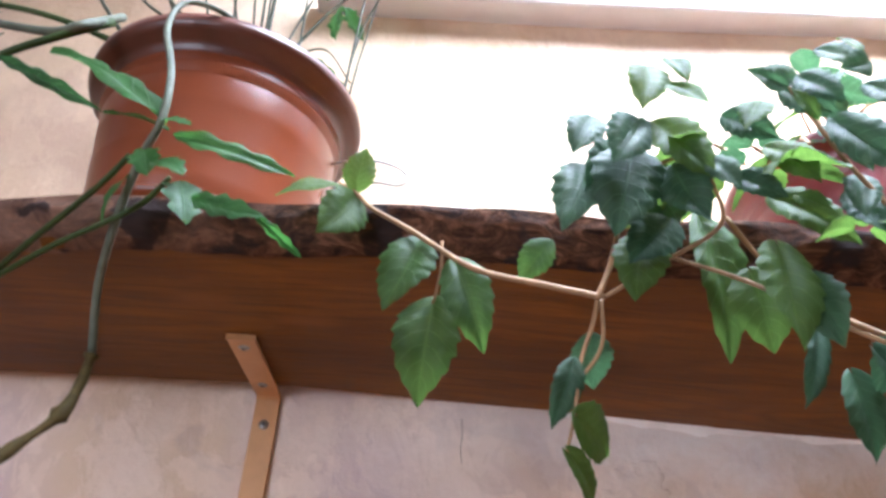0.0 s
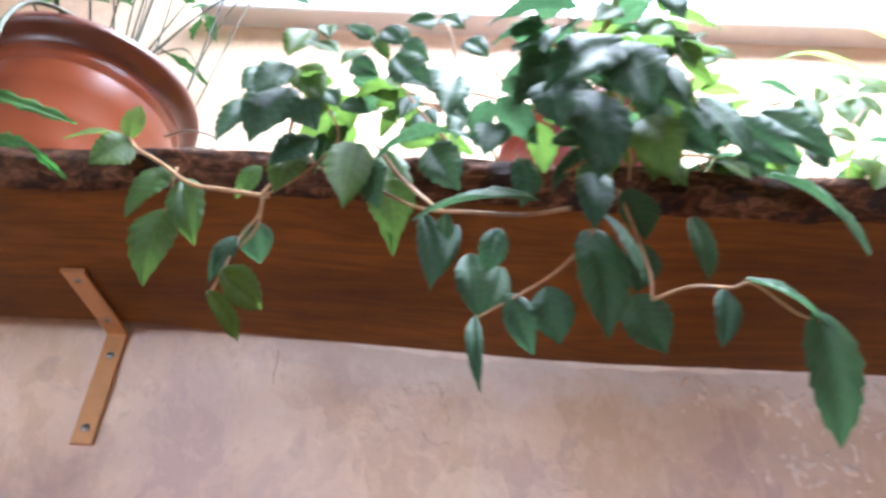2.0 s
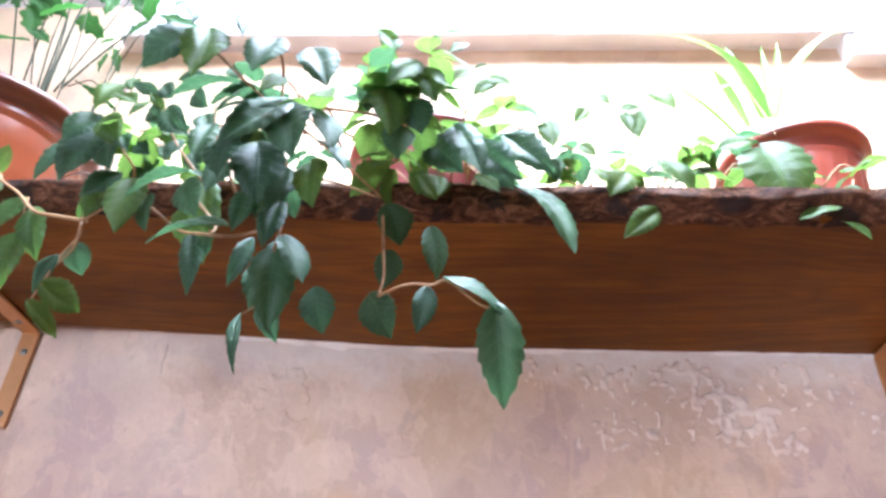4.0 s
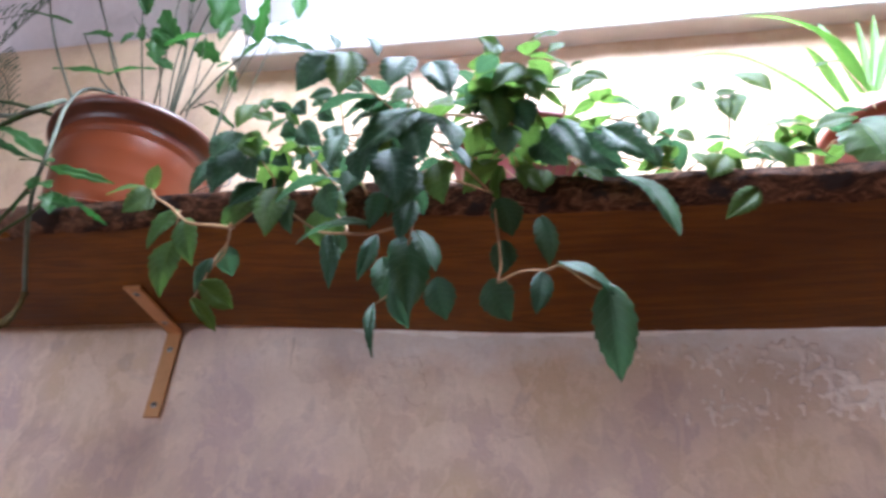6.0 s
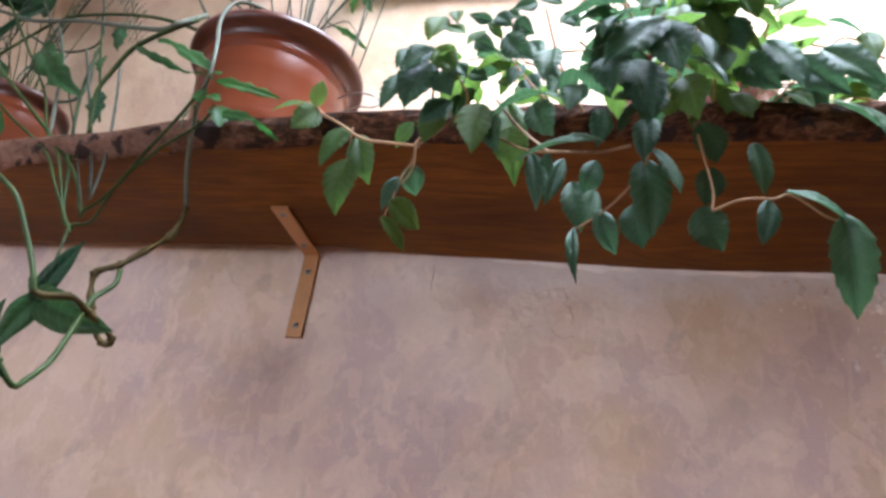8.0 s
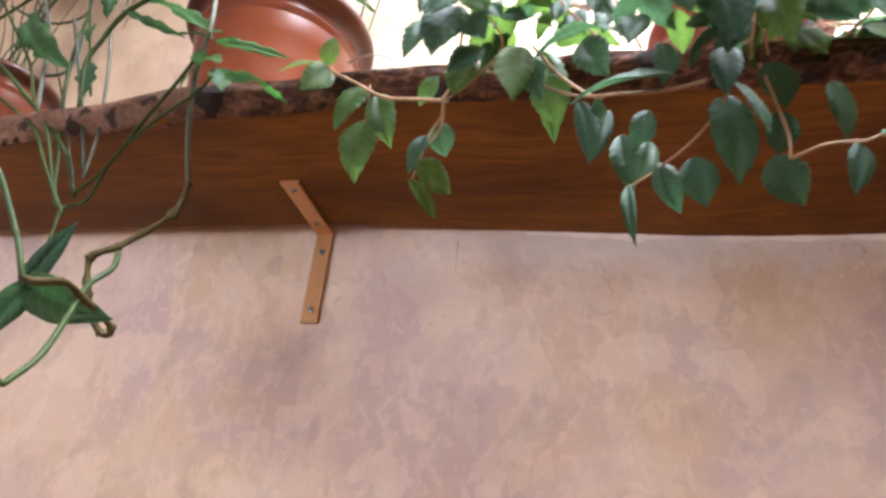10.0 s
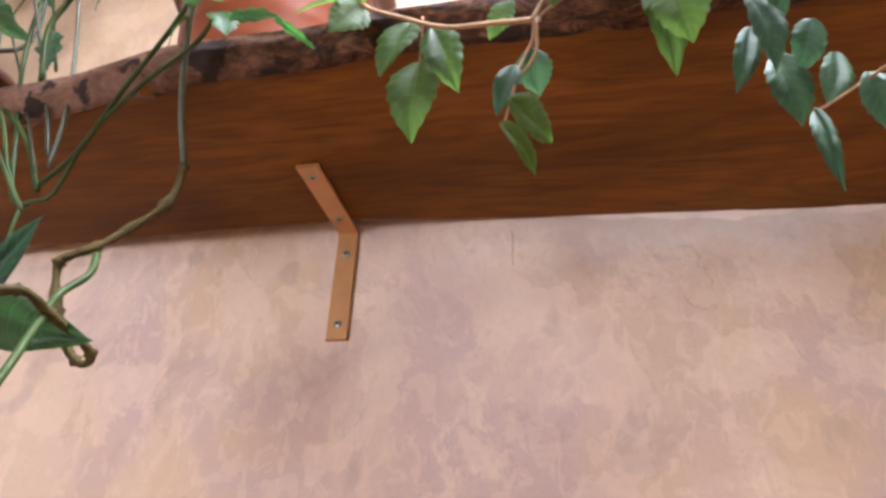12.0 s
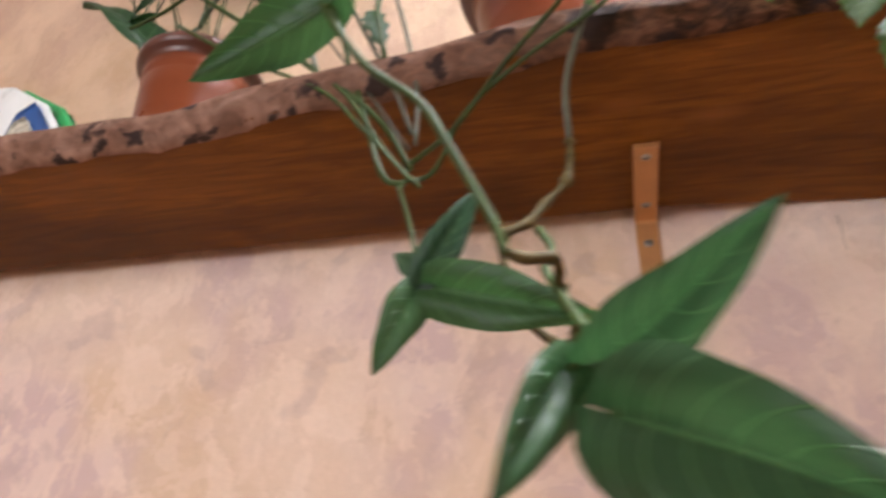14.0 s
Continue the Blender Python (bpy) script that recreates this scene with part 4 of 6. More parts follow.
leaf(ivy, "ivy", IVY_YOUNG, (0.46, -0.34, 1.767), (0.437, -0.344, 1.735), (0.24, -0.85, 0.17), 0.7, 0, 0.25, 0.2)
leaf(ivy, "ivy", IVY_YOUNG, (0.462, -0.33, 1.771), (0.475, -0.334, 1.728), (0.32, -0.9, -0.36), 0.75, 1, 0.25, 0.2)
leaf(ivy, "ivy", IVY_LEAF, (0.454, -0.32, 1.745), (0.465, -0.324, 1.705), (0.2, -0.9, -0.39), 0.85, 1, 0.25, 0.2)
leaf(ivy, "ivy", IVY_LEAF, (0.444, -0.32, 1.717), (0.447, -0.324, 1.68), (0.18, -0.9, -0.28), 0.8, 3, 0.25, 0.2)
leaf(ivy, "ivy", IVY_YOUNG, (0.44, -0.33, 1.802), (0.421, -0.334, 1.816), (-0.28, -0.85, 0.02), 0.7, 4, 0.25, 0.2)
leaf(ivy, "ivy", IVY_YOUNG, (0.433, -0.33, 1.81), (0.436, -0.334, 1.78), (0.21, -0.85, 0.07), 0.7, 3, 0.25, 0.2)
leaf(ivy, "ivy", IVY_YOUNG, (0.501, -0.29, 1.814), (0.479, -0.294, 1.79), (-0.06, -0.85, 0.14), 0.7, 3, 0.25, 0.2)
leaf(ivy, "ivy", IVY_YOUNG, (0.505, -0.28, 1.828), (0.516, -0.284, 1.828), (-0.3, -0.85, 0.18), 0.7, 1, 0.25, 0.2)
leaf(ivy, "ivy", IVY_YOUNG, (0.493, -0.3, 1.853), (0.467, -0.304, 1.84), (0.1, -0.85, 0.19), 0.6, 3, 0.25, 0.2)
leaf(ivy, "ivy", IVY_YOUNG, (0.497, -0.3, 1.837), (0.483, -0.304, 1.819), (-0.05, -0.85, 0.16), 0.7, 1, 0.25, 0.2)
leaf(ivy, "ivy", IVY_YOUNG, (0.523, -0.27, 1.82), (0.503, -0.274, 1.799), (-0.09, -0.85, 0.03), 0.7, 5, 0.25, 0.2)
leaf(ivy, "ivy", IVY_YOUNG, (0.518, -0.27, 1.826), (0.539, -0.274, 1.81), (-0.25, -0.85, 0.1), 0.7, 2, 0.25, 0.2)
leaf(ivy, "ivy", IVY_LEAF, (0.469, -0.29, 1.73), (0.497, -0.294, 1.693), (-0.17, -0.9, -0.26), 0.8, 0, 0.25, 0.2)
leaf(ivy, "ivy", IVY_LEAF, (0.489, -0.3, 1.735), (0.512, -0.304, 1.681), (0.15, -0.9, -0.45), 0.6, 2, 0.25, 0.2)
leaf(ivy, "ivy", IVY_LEAF, (0.507, -0.3, 1.714), (0.542, -0.304, 1.676), (-0.27, -0.9, -0.43), 0.62, 6, 0.25, 0.2)
leaf(ivy, "ivy", IVY_LEAF, (0.53, -0.3, 1.725), (0.566, -0.304, 1.684), (0.15, -0.9, -0.35), 0.6, 0, 0.25, 0.2)
leaf(ivy, "ivy", IVY_LEAF, (0.54, -0.29, 1.767), (0.564, -0.294, 1.742), (0.01, -0.5, 0.73), 0.6, 2, 0.25, 0.3)
leaf(ivy, "ivy", IVY_YOUNG, (0.565, -0.29, 1.751), (0.568, -0.294, 1.718), (-0.1, -0.85, 0.15), 0.7, 6, 0.25, 0.2)
leaf(ivy, "ivy", IVY_YOUNG, (0.46, -0.28, 1.701), (0.476, -0.284, 1.674), (0.09, -0.85, 0.14), 0.8, 4, 0.25, 0.2)
leaf(ivy, "ivy", IVY_YOUNG, (0.507, -0.27, 1.71), (0.525, -0.274, 1.689), (0.29, -0.85, 0.11), 0.7, 3, 0.25, 0.2)
leaf(ivy, "ivy", IVY_YOUNG, (0.604, -0.262, 1.795), (0.591, -0.266, 1.772), (0.2, -0.85, 0.11), 0.6, 6, 0.25, 0.2)
leaf(ivy, "ivy", IVY_YOUNG, (0.616, -0.262, 1.812), (0.625, -0.266, 1.796), (0.0, -0.85, 0.09), 0.7, 4, 0.25, 0.2)
leaf(ivy, "ivy", IVY_YOUNG, (0.637, -0.255, 1.803), (0.653, -0.259, 1.797), (-0.04, -0.85, 0.03), 0.8, 6, 0.25, 0.2)
leaf(ivy, "ivy", IVY_YOUNG, (0.638, -0.255, 1.796), (0.641, -0.259, 1.767), (0.07, -0.85, 0.2), 0.7, 2, 0.25, 0.2)
leaf(ivy, "ivy", IVY_YOUNG, (0.594, -0.27, 1.744), (0.606, -0.274, 1.728), (-0.26, -0.85, 0.02), 0.7, 1, 0.25, 0.2)
leaf(ivy, "ivy", IVY_LEAF, (0.614, -0.27, 1.733), (0.637, -0.274, 1.727), (0.12, -0.5, 0.77), 0.4, 2, 0.25, 0.3)
leaf(ivy, "ivy", IVY_YOUNG, (0.606, -0.26, 1.727), (0.615, -0.264, 1.707), (0.28, -0.85, 0.07), 0.7, 4, 0.25, 0.2)
leaf(ivy, "ivy", IVY_YOUNG, (0.633, -0.255, 1.726), (0.616, -0.259, 1.698), (0.21, -0.85, 0.13), 0.9, 0, 0.25, 0.2)
leaf(ivy, "ivy", IVY_LEAF, (0.567, -0.28, 1.718), (0.573, -0.284, 1.693), (-0.3, -0.9, -0.32), 0.7, 1, 0.25, 0.2)
leaf(ivy, "ivy", IVY_LEAF, (0.261, -0.345, 1.709), (0.28, -0.351, 1.692), (-0.12, -0.9, -0.38), 0.7, 1, 0.25, 0.25)
leaf(ivy, "ivy", IVY_LEAF, (0.291, -0.345, 1.727), (0.309, -0.351, 1.707), (-0.14, -0.9, -0.45), 0.7, 0, 0.25, 0.25)
leaf(ivy, "ivy", IVY_LEAF, (0.33, -0.345, 1.733), (0.344, -0.351, 1.712), (0.02, -0.9, -0.3), 0.7, 0, 0.25, 0.25)
leaf(ivy, "ivy", IVY_LEAF, (0.304, -0.345, 1.705), (0.315, -0.351, 1.677), (0.21, -0.9, -0.29), 0.7, 0, 0.25, 0.25)
leaf(ivy, "ivy", IVY_YOUNG, (0.277, -0.345, 1.692), (0.292, -0.351, 1.669), (-0.24, -0.85, 0.12), 0.7, 3, 0.25, 0.25)
leaf(ivy, "ivy", IVY_LEAF, (0.26, -0.345, 1.675), (0.277, -0.351, 1.661), (0.11, -0.9, -0.25), 0.7, 0, 0.25, 0.25)
leaf(ivy, "ivy", IVY_LEAF, (0.313, -0.345, 1.755), (0.329, -0.351, 1.738), (0.18, -0.9, -0.26), 0.7, 0, 0.25, 0.25)
leaf(ivy, "ivy", IVY_LEAF, (0.285, -0.345, 1.74), (0.297, -0.351, 1.725), (-0.23, -0.9, -0.35), 0.7, 5, 0.25, 0.25)
leaf(ivy, "ivy", IVY_LEAF, (0.307, -0.345, 1.67), (0.314, -0.351, 1.644), (-0.19, -0.9, -0.29), 0.7, 5, 0.25, 0.25)
leaf(ivy, "ivy", IVY_LEAF, (0.328, -0.345, 1.67), (0.325, -0.351, 1.643), (-0.14, -0.9, -0.26), 0.7, 3, 0.25, 0.25)
leaf(ivy, "ivy", IVY_LEAF, (0.247, -0.345, 1.684), (0.259, -0.351, 1.664), (0.27, -0.9, -0.4), 0.7, 3, 0.25, 0.25)
leaf(ivy, "ivy", IVY_YOUNG, (0.23, -0.345, 1.738), (0.223, -0.351, 1.705), (0.14, -0.85, 0.06), 0.7, 1, 0.25, 0.25)
leaf(ivy, "ivy", IVY_YOUNG, (0.241, -0.345, 1.744), (0.246, -0.351, 1.724), (0.17, -0.85, 0.11), 0.7, 4, 0.25, 0.25)
leaf(ivy, "ivy", IVY_YOUNG, (0.232, -0.345, 1.726), (0.254, -0.351, 1.709), (0.35, -0.85, 0.18), 0.7, 3, 0.25, 0.25)
leaf(ivy, "ivy", IVY_YOUNG, (0.326, -0.345, 1.763), (0.329, -0.351, 1.746), (0.0, -0.85, 0.19), 0.7, 2, 0.25, 0.25)
leaf(ivy, "ivy", IVY_YOUNG, (0.284, -0.345, 1.667), (0.293, -0.351, 1.655), (-0.15, -0.85, 0.08), 0.7, 0, 0.25, 0.25)
leaf(ivy, "ivy", IVY_LEAF, (0.202, -0.33, 1.689), (0.188, -0.336, 1.65), (-0.17, -0.9, -0.27), 0.7, 3, 0.25, 0.25)
leaf(ivy, "ivy", IVY_LEAF, (0.217, -0.33, 1.7), (0.197, -0.336, 1.666), (0.14, -0.9, -0.33), 0.7, 2, 0.25, 0.25)
leaf(ivy, "ivy", IVY_LEAF, (0.206, -0.33, 1.719), (0.195, -0.336, 1.691), (-0.07, -0.9, -0.37), 0.7, 0, 0.25, 0.25)
part("stem", tube("stem", [(0.389, -0.36, 1.618), (0.385, -0.4, 1.63), (0.394, -0.44, 1.642), (0.399, -0.47, 1.636)], 0.0011, 0.0008, STEM_TAN, 7, 0), ivy)
part("stem", tube("stem", [(0.43, -0.27, 1.687), (0.409, -0.38, 1.641), (0.378, -0.43, 1.638), (0.357, -0.475, 1.636)], 0.0011, 0.0008, STEM_TAN, 7, 0), ivy)
part("stem", tube("stem", [(0.455, -0.24, 1.716), (0.45, -0.3, 1.729), (0.463, -0.33, 1.774)], 0.0011, 0.0008, STEM_TAN, 7, 0), ivy)
part("stem", tube("stem", [(0.483, -0.22, 1.744), (0.494, -0.27, 1.767), (0.503, -0.285, 1.819)], 0.0011, 0.0008, STEM_TAN, 7, 0), ivy)
part("stem", tube("stem", [(0.497, -0.22, 1.729), (0.524, -0.28, 1.728), (0.553, -0.285, 1.753), (0.593, -0.27, 1.738), (0.641, -0.255, 1.788)], 0.0011, 0.0008, STEM_TAN, 7, 0), ivy)
part("stem", tube("stem", [(0.348, -0.36, 1.62), (0.33, -0.37, 1.662), (0.318, -0.375, 1.713)], 0.0011, 0.0008, STEM_TAN, 7, 0), ivy)
part("stem", tube("stem", [(0.326, -0.36, 1.626), (0.298, -0.365, 1.663), (0.278, -0.37, 1.703)], 0.0011, 0.0008, STEM_TAN, 7, 0), ivy)
part("stem", tube("stem", [(0.523, -0.27, 1.82), (0.497, -0.27, 1.781), (0.491, -0.25, 1.745)], 0.0011, 0.0008, STEM_TAN, 7, 0), ivy)
part("stem", tube("stem", [(0.375, -0.38, 1.595), (0.406, -0.39, 1.607), (0.434, -0.3, 1.663)], 0.0011, 0.0008, STEM_TAN, 7, 0), ivy)

# arrowhead vine in the large pot: stems over the lip, hanging runners and wavy leaves
vine = thing("arrowhead_vine", (POT_A[0], POT_A[1], POT_A[2] + 0.14), "long trailing arrowhead vine hanging over pot lip and shelf", "plant")
part("stem", tube("stem", [(-0.003, -0.2, 1.898), (-0.025, -0.235, 1.893), (-0.045, -0.25, 1.884), (-0.043, -0.265, 1.842), (-0.02, -0.285, 1.782), (-0.015, -0.287, 1.744), (-0.026, -0.275, 1.724), (-0.041, -0.25, 1.7), (-0.055, -0.22, 1.677), (-0.056, -0.2, 1.643)], 0.00208, 0.00247, STEM_GREY, 7, 0), vine)
part("stem", tube("stem", [(-0.056, -0.2, 1.643), (-0.057, -0.2, 1.626), (-0.06, -0.205, 1.606), (-0.073, -0.215, 1.584), (-0.082, -0.23, 1.561), (-0.092, -0.238, 1.551), (-0.097, -0.24, 1.545), (-0.096, -0.238, 1.53), (-0.091, -0.235, 1.513), (-0.083, -0.232, 1.495), (-0.071, -0.231, 1.482), (-0.063, -0.231, 1.48), (-0.058, -0.236, 1.484), (-0.061, -0.25, 1.49), (-0.063, -0.27, 1.494), (-0.062, -0.285, 1.497), (-0.064, -0.295, 1.497), (-0.076, -0.305, 1.492), (-0.085, -0.31, 1.494)], 0.00325, 0.00273, STEM_BROWN, 7, 0.8), vine)
part("stem", tube("stem", [(-0.076, -0.235, 1.552), (-0.068, -0.245, 1.532), (-0.071, -0.26, 1.511), (-0.06, -0.28, 1.481), (-0.043, -0.31, 1.437), (-0.039, -0.33, 1.414), (-0.037, -0.342, 1.406), (-0.047, -0.354, 1.42)], 0.00247, 0.00234, STEM_GREEN, 7, 0.15), vine)
part("stem", tube("stem", [(-0.084, -0.31, 1.492), (-0.087, -0.313, 1.503), (-0.095, -0.316, 1.521), (-0.108, -0.322, 1.546), (-0.124, -0.33, 1.574), (-0.154, -0.338, 1.6), (-0.182, -0.34, 1.648), (-0.205, -0.34, 1.688)], 0.00247, 0.00221, STEM_GREEN, 7, 0), vine)
part("stem", tube("stem", [(-0.164, -0.213, 1.625), (-0.194, -0.213, 1.678), (-0.256, -0.215, 1.74), (-0.349, -0.22, 1.823), (-0.434, -0.22, 1.898)], 0.0025, 0.00208, STEM_GREEN, 7, 0), vine)
part("stem", tube("stem", [(-0.164, -0.213, 1.63), (-0.132, -0.222, 1.649), (-0.094, -0.24, 1.685), (-0.053, -0.26, 1.715), (-0.036, -0.268, 1.734)], 0.00198, 0.00177, STEM_GREEN, 7, 0), vine)
part("stem", tube("stem", [(-0.169, -0.213, 1.615), (-0.147, -0.215, 1.619), (-0.124, -0.225, 1.659), (-0.078, -0.243, 1.685), (-0.03, -0.258, 1.704), (-0.009, -0.27, 1.718)], 0.00177, 0.00156, STEM_GREEN, 7, 0), vine)
part("stem", tube("stem", [(-0.162, -0.213, 1.646), (-0.163, -0.214, 1.696), (-0.177, -0.215, 1.767), (-0.198, -0.215, 1.842)], 0.00187, 0.00166, STEM_GREY, 7, 0), vine)
part("stem", tube("stem", [(-0.165, -0.214, 1.656), (-0.182, -0.215, 1.704), (-0.216, -0.215, 1.781), (-0.253, -0.215, 1.862)], 0.00187, 0.00166, STEM_DARK, 7, 0), vine)
part("stem", tube("stem", [(-0.168, -0.213, 1.612), (-0.185, -0.213, 1.624), (-0.206, -0.213, 1.691), (-0.227, -0.212, 1.758), (-0.239, -0.21, 1.819), (-0.252, -0.2, 1.88)], 0.00229, 0.00208, STEM_GREEN, 7, 0), vine)
part("stem", tube("stem", [(-0.171, -0.215, 1.61), (-0.157, -0.228, 1.568), (-0.146, -0.24, 1.528), (-0.141, -0.243, 1.514)], 0.00146, 0.00146, STEM_GREEN, 7, 0), vine)
part("stem", tube("stem", [(-0.247, -0.215, 1.732), (-0.267, -0.21, 1.788), (-0.295, -0.2, 1.857), (-0.338, -0.19, 1.929)], 0.00229, 0.00208, STEM_GREY, 7, 0), vine)
part("stem", tube("stem", [(-0.265, -0.21, 1.784), (-0.253, -0.2, 1.796), (-0.254, -0.19, 1.829), (-0.277, -0.18, 1.893)], 0.00208, 0.00187, STEM_GREY, 7, 0), vine)
part("stem", tube("stem", [(-0.118, -0.2, 1.924), (-0.114, -0.24, 1.869), (-0.139, -0.235, 1.866), (-0.198, -0.22, 1.89), (-0.297, -0.2, 1.929), (-0.374, -0.2, 1.936), (-0.446, -0.2, 1.962), (-0.543, -0.2, 1.99)], 0.00354, 0.00229, STEM_GREY, 7, 0), vine)
part("stem", tube("stem", [(-0.113, -0.2, 1.895), (-0.151, -0.21, 1.905), (-0.209, -0.2, 1.931), (-0.298, -0.18, 1.962), (-0.365, -0.17, 1.97), (-0.408, -0.17, 1.938), (-0.441, -0.18, 1.887), (-0.478, -0.18, 1.869)], 0.0025, 0.00187, STEM_GREEN, 7, 0), vine)
part("stem", tube("stem", [(-0.11, -0.22, 1.895), (-0.125, -0.24, 1.858), (-0.167, -0.235, 1.838), (-0.188, -0.23, 1.805), (-0.195, -0.23, 1.775), (-0.187, -0.225, 1.724)], 0.00312, 0.00229, STEM_GREEN, 7, 0), vine)
part("stem", tube("stem", [(-0.524, -0.14, 2.346), (-0.429, -0.15, 2.192), (-0.349, -0.16, 2.061), (-0.302, -0.17, 1.973), (-0.283, -0.175, 1.917), (-0.305, -0.18, 1.896), (-0.333, -0.19, 1.893), (-0.371, -0.2, 1.911)], 0.00187, 0.00156, STEM_DARK, 7, 0), vine)
part("stem", tube("stem", [(-0.304, -0.17, 1.973), (-0.27, -0.18, 1.895), (-0.244, -0.19, 1.844), (-0.205, -0.2, 1.761)], 0.00166, 0.00146, STEM_GREEN, 7, 0), vine)
part("stem", tube("stem", [(-0.442, -0.2, 1.991), (-0.361, -0.205, 1.89), (-0.29, -0.21, 1.802), (-0.254, -0.215, 1.739), (-0.217, -0.22, 1.697), (-0.178, -0.228, 1.631), (-0.151, -0.231, 1.595)], 0.00177, 0.00156, STEM_GREEN, 7, 0), vine)
part("stem", tube("stem", [(-0.405, -0.2, 1.836), (-0.323, -0.21, 1.767), (-0.239, -0.22, 1.706), (-0.196, -0.228, 1.653), (-0.158, -0.231, 1.602)], 0.00177, 0.00156, STEM_GREEN, 7, 0), vine)
part("stem", tube("stem", [(-0.4, -0.18, 1.996), (-0.322, -0.19, 1.89), (-0.267, -0.2, 1.809), (-0.212, -0.21, 1.72), (-0.164, -0.22, 1.636)], 0.00125, 0.00104, STEM_DARK, 7, 0), vine)
leaf(vine, "lance", FERN_LEAF, (-0.013, -0.285, 1.742), (-0.101, -0.275, 1.805), (0.42, -0.5, 0.36), 0.55, 0, 0.25, 0.15)
leaf(vine, "lance", FERN_LEAF, (-0.01, -0.285, 1.738), (-0.052, -0.28, 1.753), (0.17, -0.5, 0.43), 0.55, 1, 0.25, 0.15)
leaf(vine, "lance", FERN_LEAF, (-0.007, -0.285, 1.735), (0.058, -0.27, 1.722), (0.29, -0.85, -0.09), 0.55, 3, 0.25, 0.15)
leaf(vine, "lance", FERN_LEAF, (-0.014, -0.288, 1.743), (0.006, -0.296, 1.733), (0.23, -0.5, 0.21), 1.2, 1, 0.25, 0.15)
leaf(vine, "lance", FERN_LEAF, (-0.023, -0.28, 1.729), (-0.012, -0.288, 1.705), (0.07, -0.85, 0.18), 1.6, 4, 0.25, 0.24)
leaf(vine, "lance", FERN_LEAF, (-0.017, -0.28, 1.721), (0.006, -0.288, 1.706), (0.41, -0.85, 0.22), 1.5, 5, 0.25, 0.24)
leaf(vine, "lance", FERN_LEAF, (0.012, -0.285, 1.694), (0.052, -0.29, 1.681), (-0.32, -0.85, -0.06), 0.8, 0, 0.25, 0.24)
leaf(vine, "lance", FERN_LEAF, (0.047, -0.29, 1.683), (0.069, -0.27, 1.671), (-0.34, -0.85, -0.16), 0.5, 5, 0.25, 0.15)
leaf(vine, "lance", FERN_LEAF, (-0.001, -0.275, 1.712), (0.012, -0.283, 1.679), (0.44, -0.85, 0.17), 1.5, 3, 0.25, 0.24)
leaf(vine, "lance", FERN_LEAF, (-0.031, -0.27, 1.718), (-0.032, -0.278, 1.682), (-0.49, -0.85, -0.3), 0.8, 6, 0.25, 0.24)
leaf(vine, "arrow", VINE_LEAF, (-0.135, -0.245, 1.513), (-0.045, -0.253, 1.485), (0.15, -0.85, -0.3), 0.5, 1, 0.25, 0.1)
leaf(vine, "arrow", VINE_LEAF, (-0.139, -0.248, 1.522), (-0.109, -0.252, 1.574), (0.1, -0.85, -0.35), 0.5, 0, 0.25, 0.16)
leaf(vine, "arrow", VINE_LEAF, (-0.143, -0.244, 1.514), (-0.167, -0.245, 1.463), (0.1, -0.85, -0.35), 0.55, 0, 0.25, 0.1)
leaf(vine, "arrow", VINE_LEAF, (-0.145, -0.244, 1.525), (-0.16, -0.246, 1.538), (0.1, -0.85, -0.35), 0.9, 1, 0.25, 0.16)
leaf(vine, "arrow", VINE_LEAF, (-0.044, -0.356, 1.419), (0.008, -0.42, 1.437), (0.1, -0.85, -0.45), 0.42, 0, 0.25, 0.16)
leaf(vine, "arrow", VINE_LEAF, (-0.056, -0.356, 1.417), (-0.080, -0.38, 1.366), (0.2, -0.8, -0.5), 0.5, 0, 0.25, 0.1)
leaf(vine, "arrow", VINE_LEAF, (-0.040, -0.385, 1.390), (0.020, -0.44, 1.348), (0.1, -0.85, -0.4), 0.62, 5, 0.25, 0.08)
leaf(vine, "arrow", VINE_LEAF, (-0.178, -0.342, 1.645), (-0.259, -0.335, 1.609), (0.1, 0.6, 0.75), 0.52, 3, 0.25, 0.16)
part("stem", tube("stem", [(-0.047, -0.354, 1.42), (-0.044, -0.354, 1.419), (-0.042, -0.368, 1.405), (-0.04, -0.385, 1.391)], 0.00234, 0.00234, STEM_GREEN, 7, 0), vine)
part("stem", tube("stem", [(-0.045, -0.354, 1.419), (-0.051, -0.354, 1.42), (-0.055, -0.356, 1.416)], 0.00182, 0.00182, STEM_GREEN, 7, 0), vine)
part("stem", tube("stem", [(-0.171, -0.336, 1.627), (-0.175, -0.338, 1.644), (-0.179, -0.342, 1.645)], 0.00208, 0.00182, STEM_GREEN, 7, 0), vine)
leaf(vine, "arrow", VINE_LEAF, (-0.565, -0.1, 2.118), (-0.738, -0.12, 2.22), (0.28, -0.5, 0.13), 0.6, 6, 0.25, 0.24)
leaf(vine, "arrow", VINE_LEAF, (-0.498, -0.1, 2.145), (-0.476, -0.11, 2.045), (-0.05, -0.85, 0.16), 0.8, 0, 0.25, 0.15)
leaf(vine, "arrow", VINE_LEAF, (-0.561, -0.1, 2.167), (-0.445, -0.11, 2.094), (-0.32, -0.85, 0.06), 0.4, 3, 0.25, 0.15)
leaf(vine, "arrow", VINE_LEAF, (-0.481, -0.12, 2.048), (-0.534, -0.13, 1.951), (0.03, -0.85, -0.28), 0.25, 2, 0.25, 0.15)
leaf(vine, "arrow", VINE_LEAF, (-0.539, -0.12, 1.955), (-0.496, -0.12, 1.963), (-0.41, -0.5, 0.79), 0.6, 1, 0.25, 0.15)
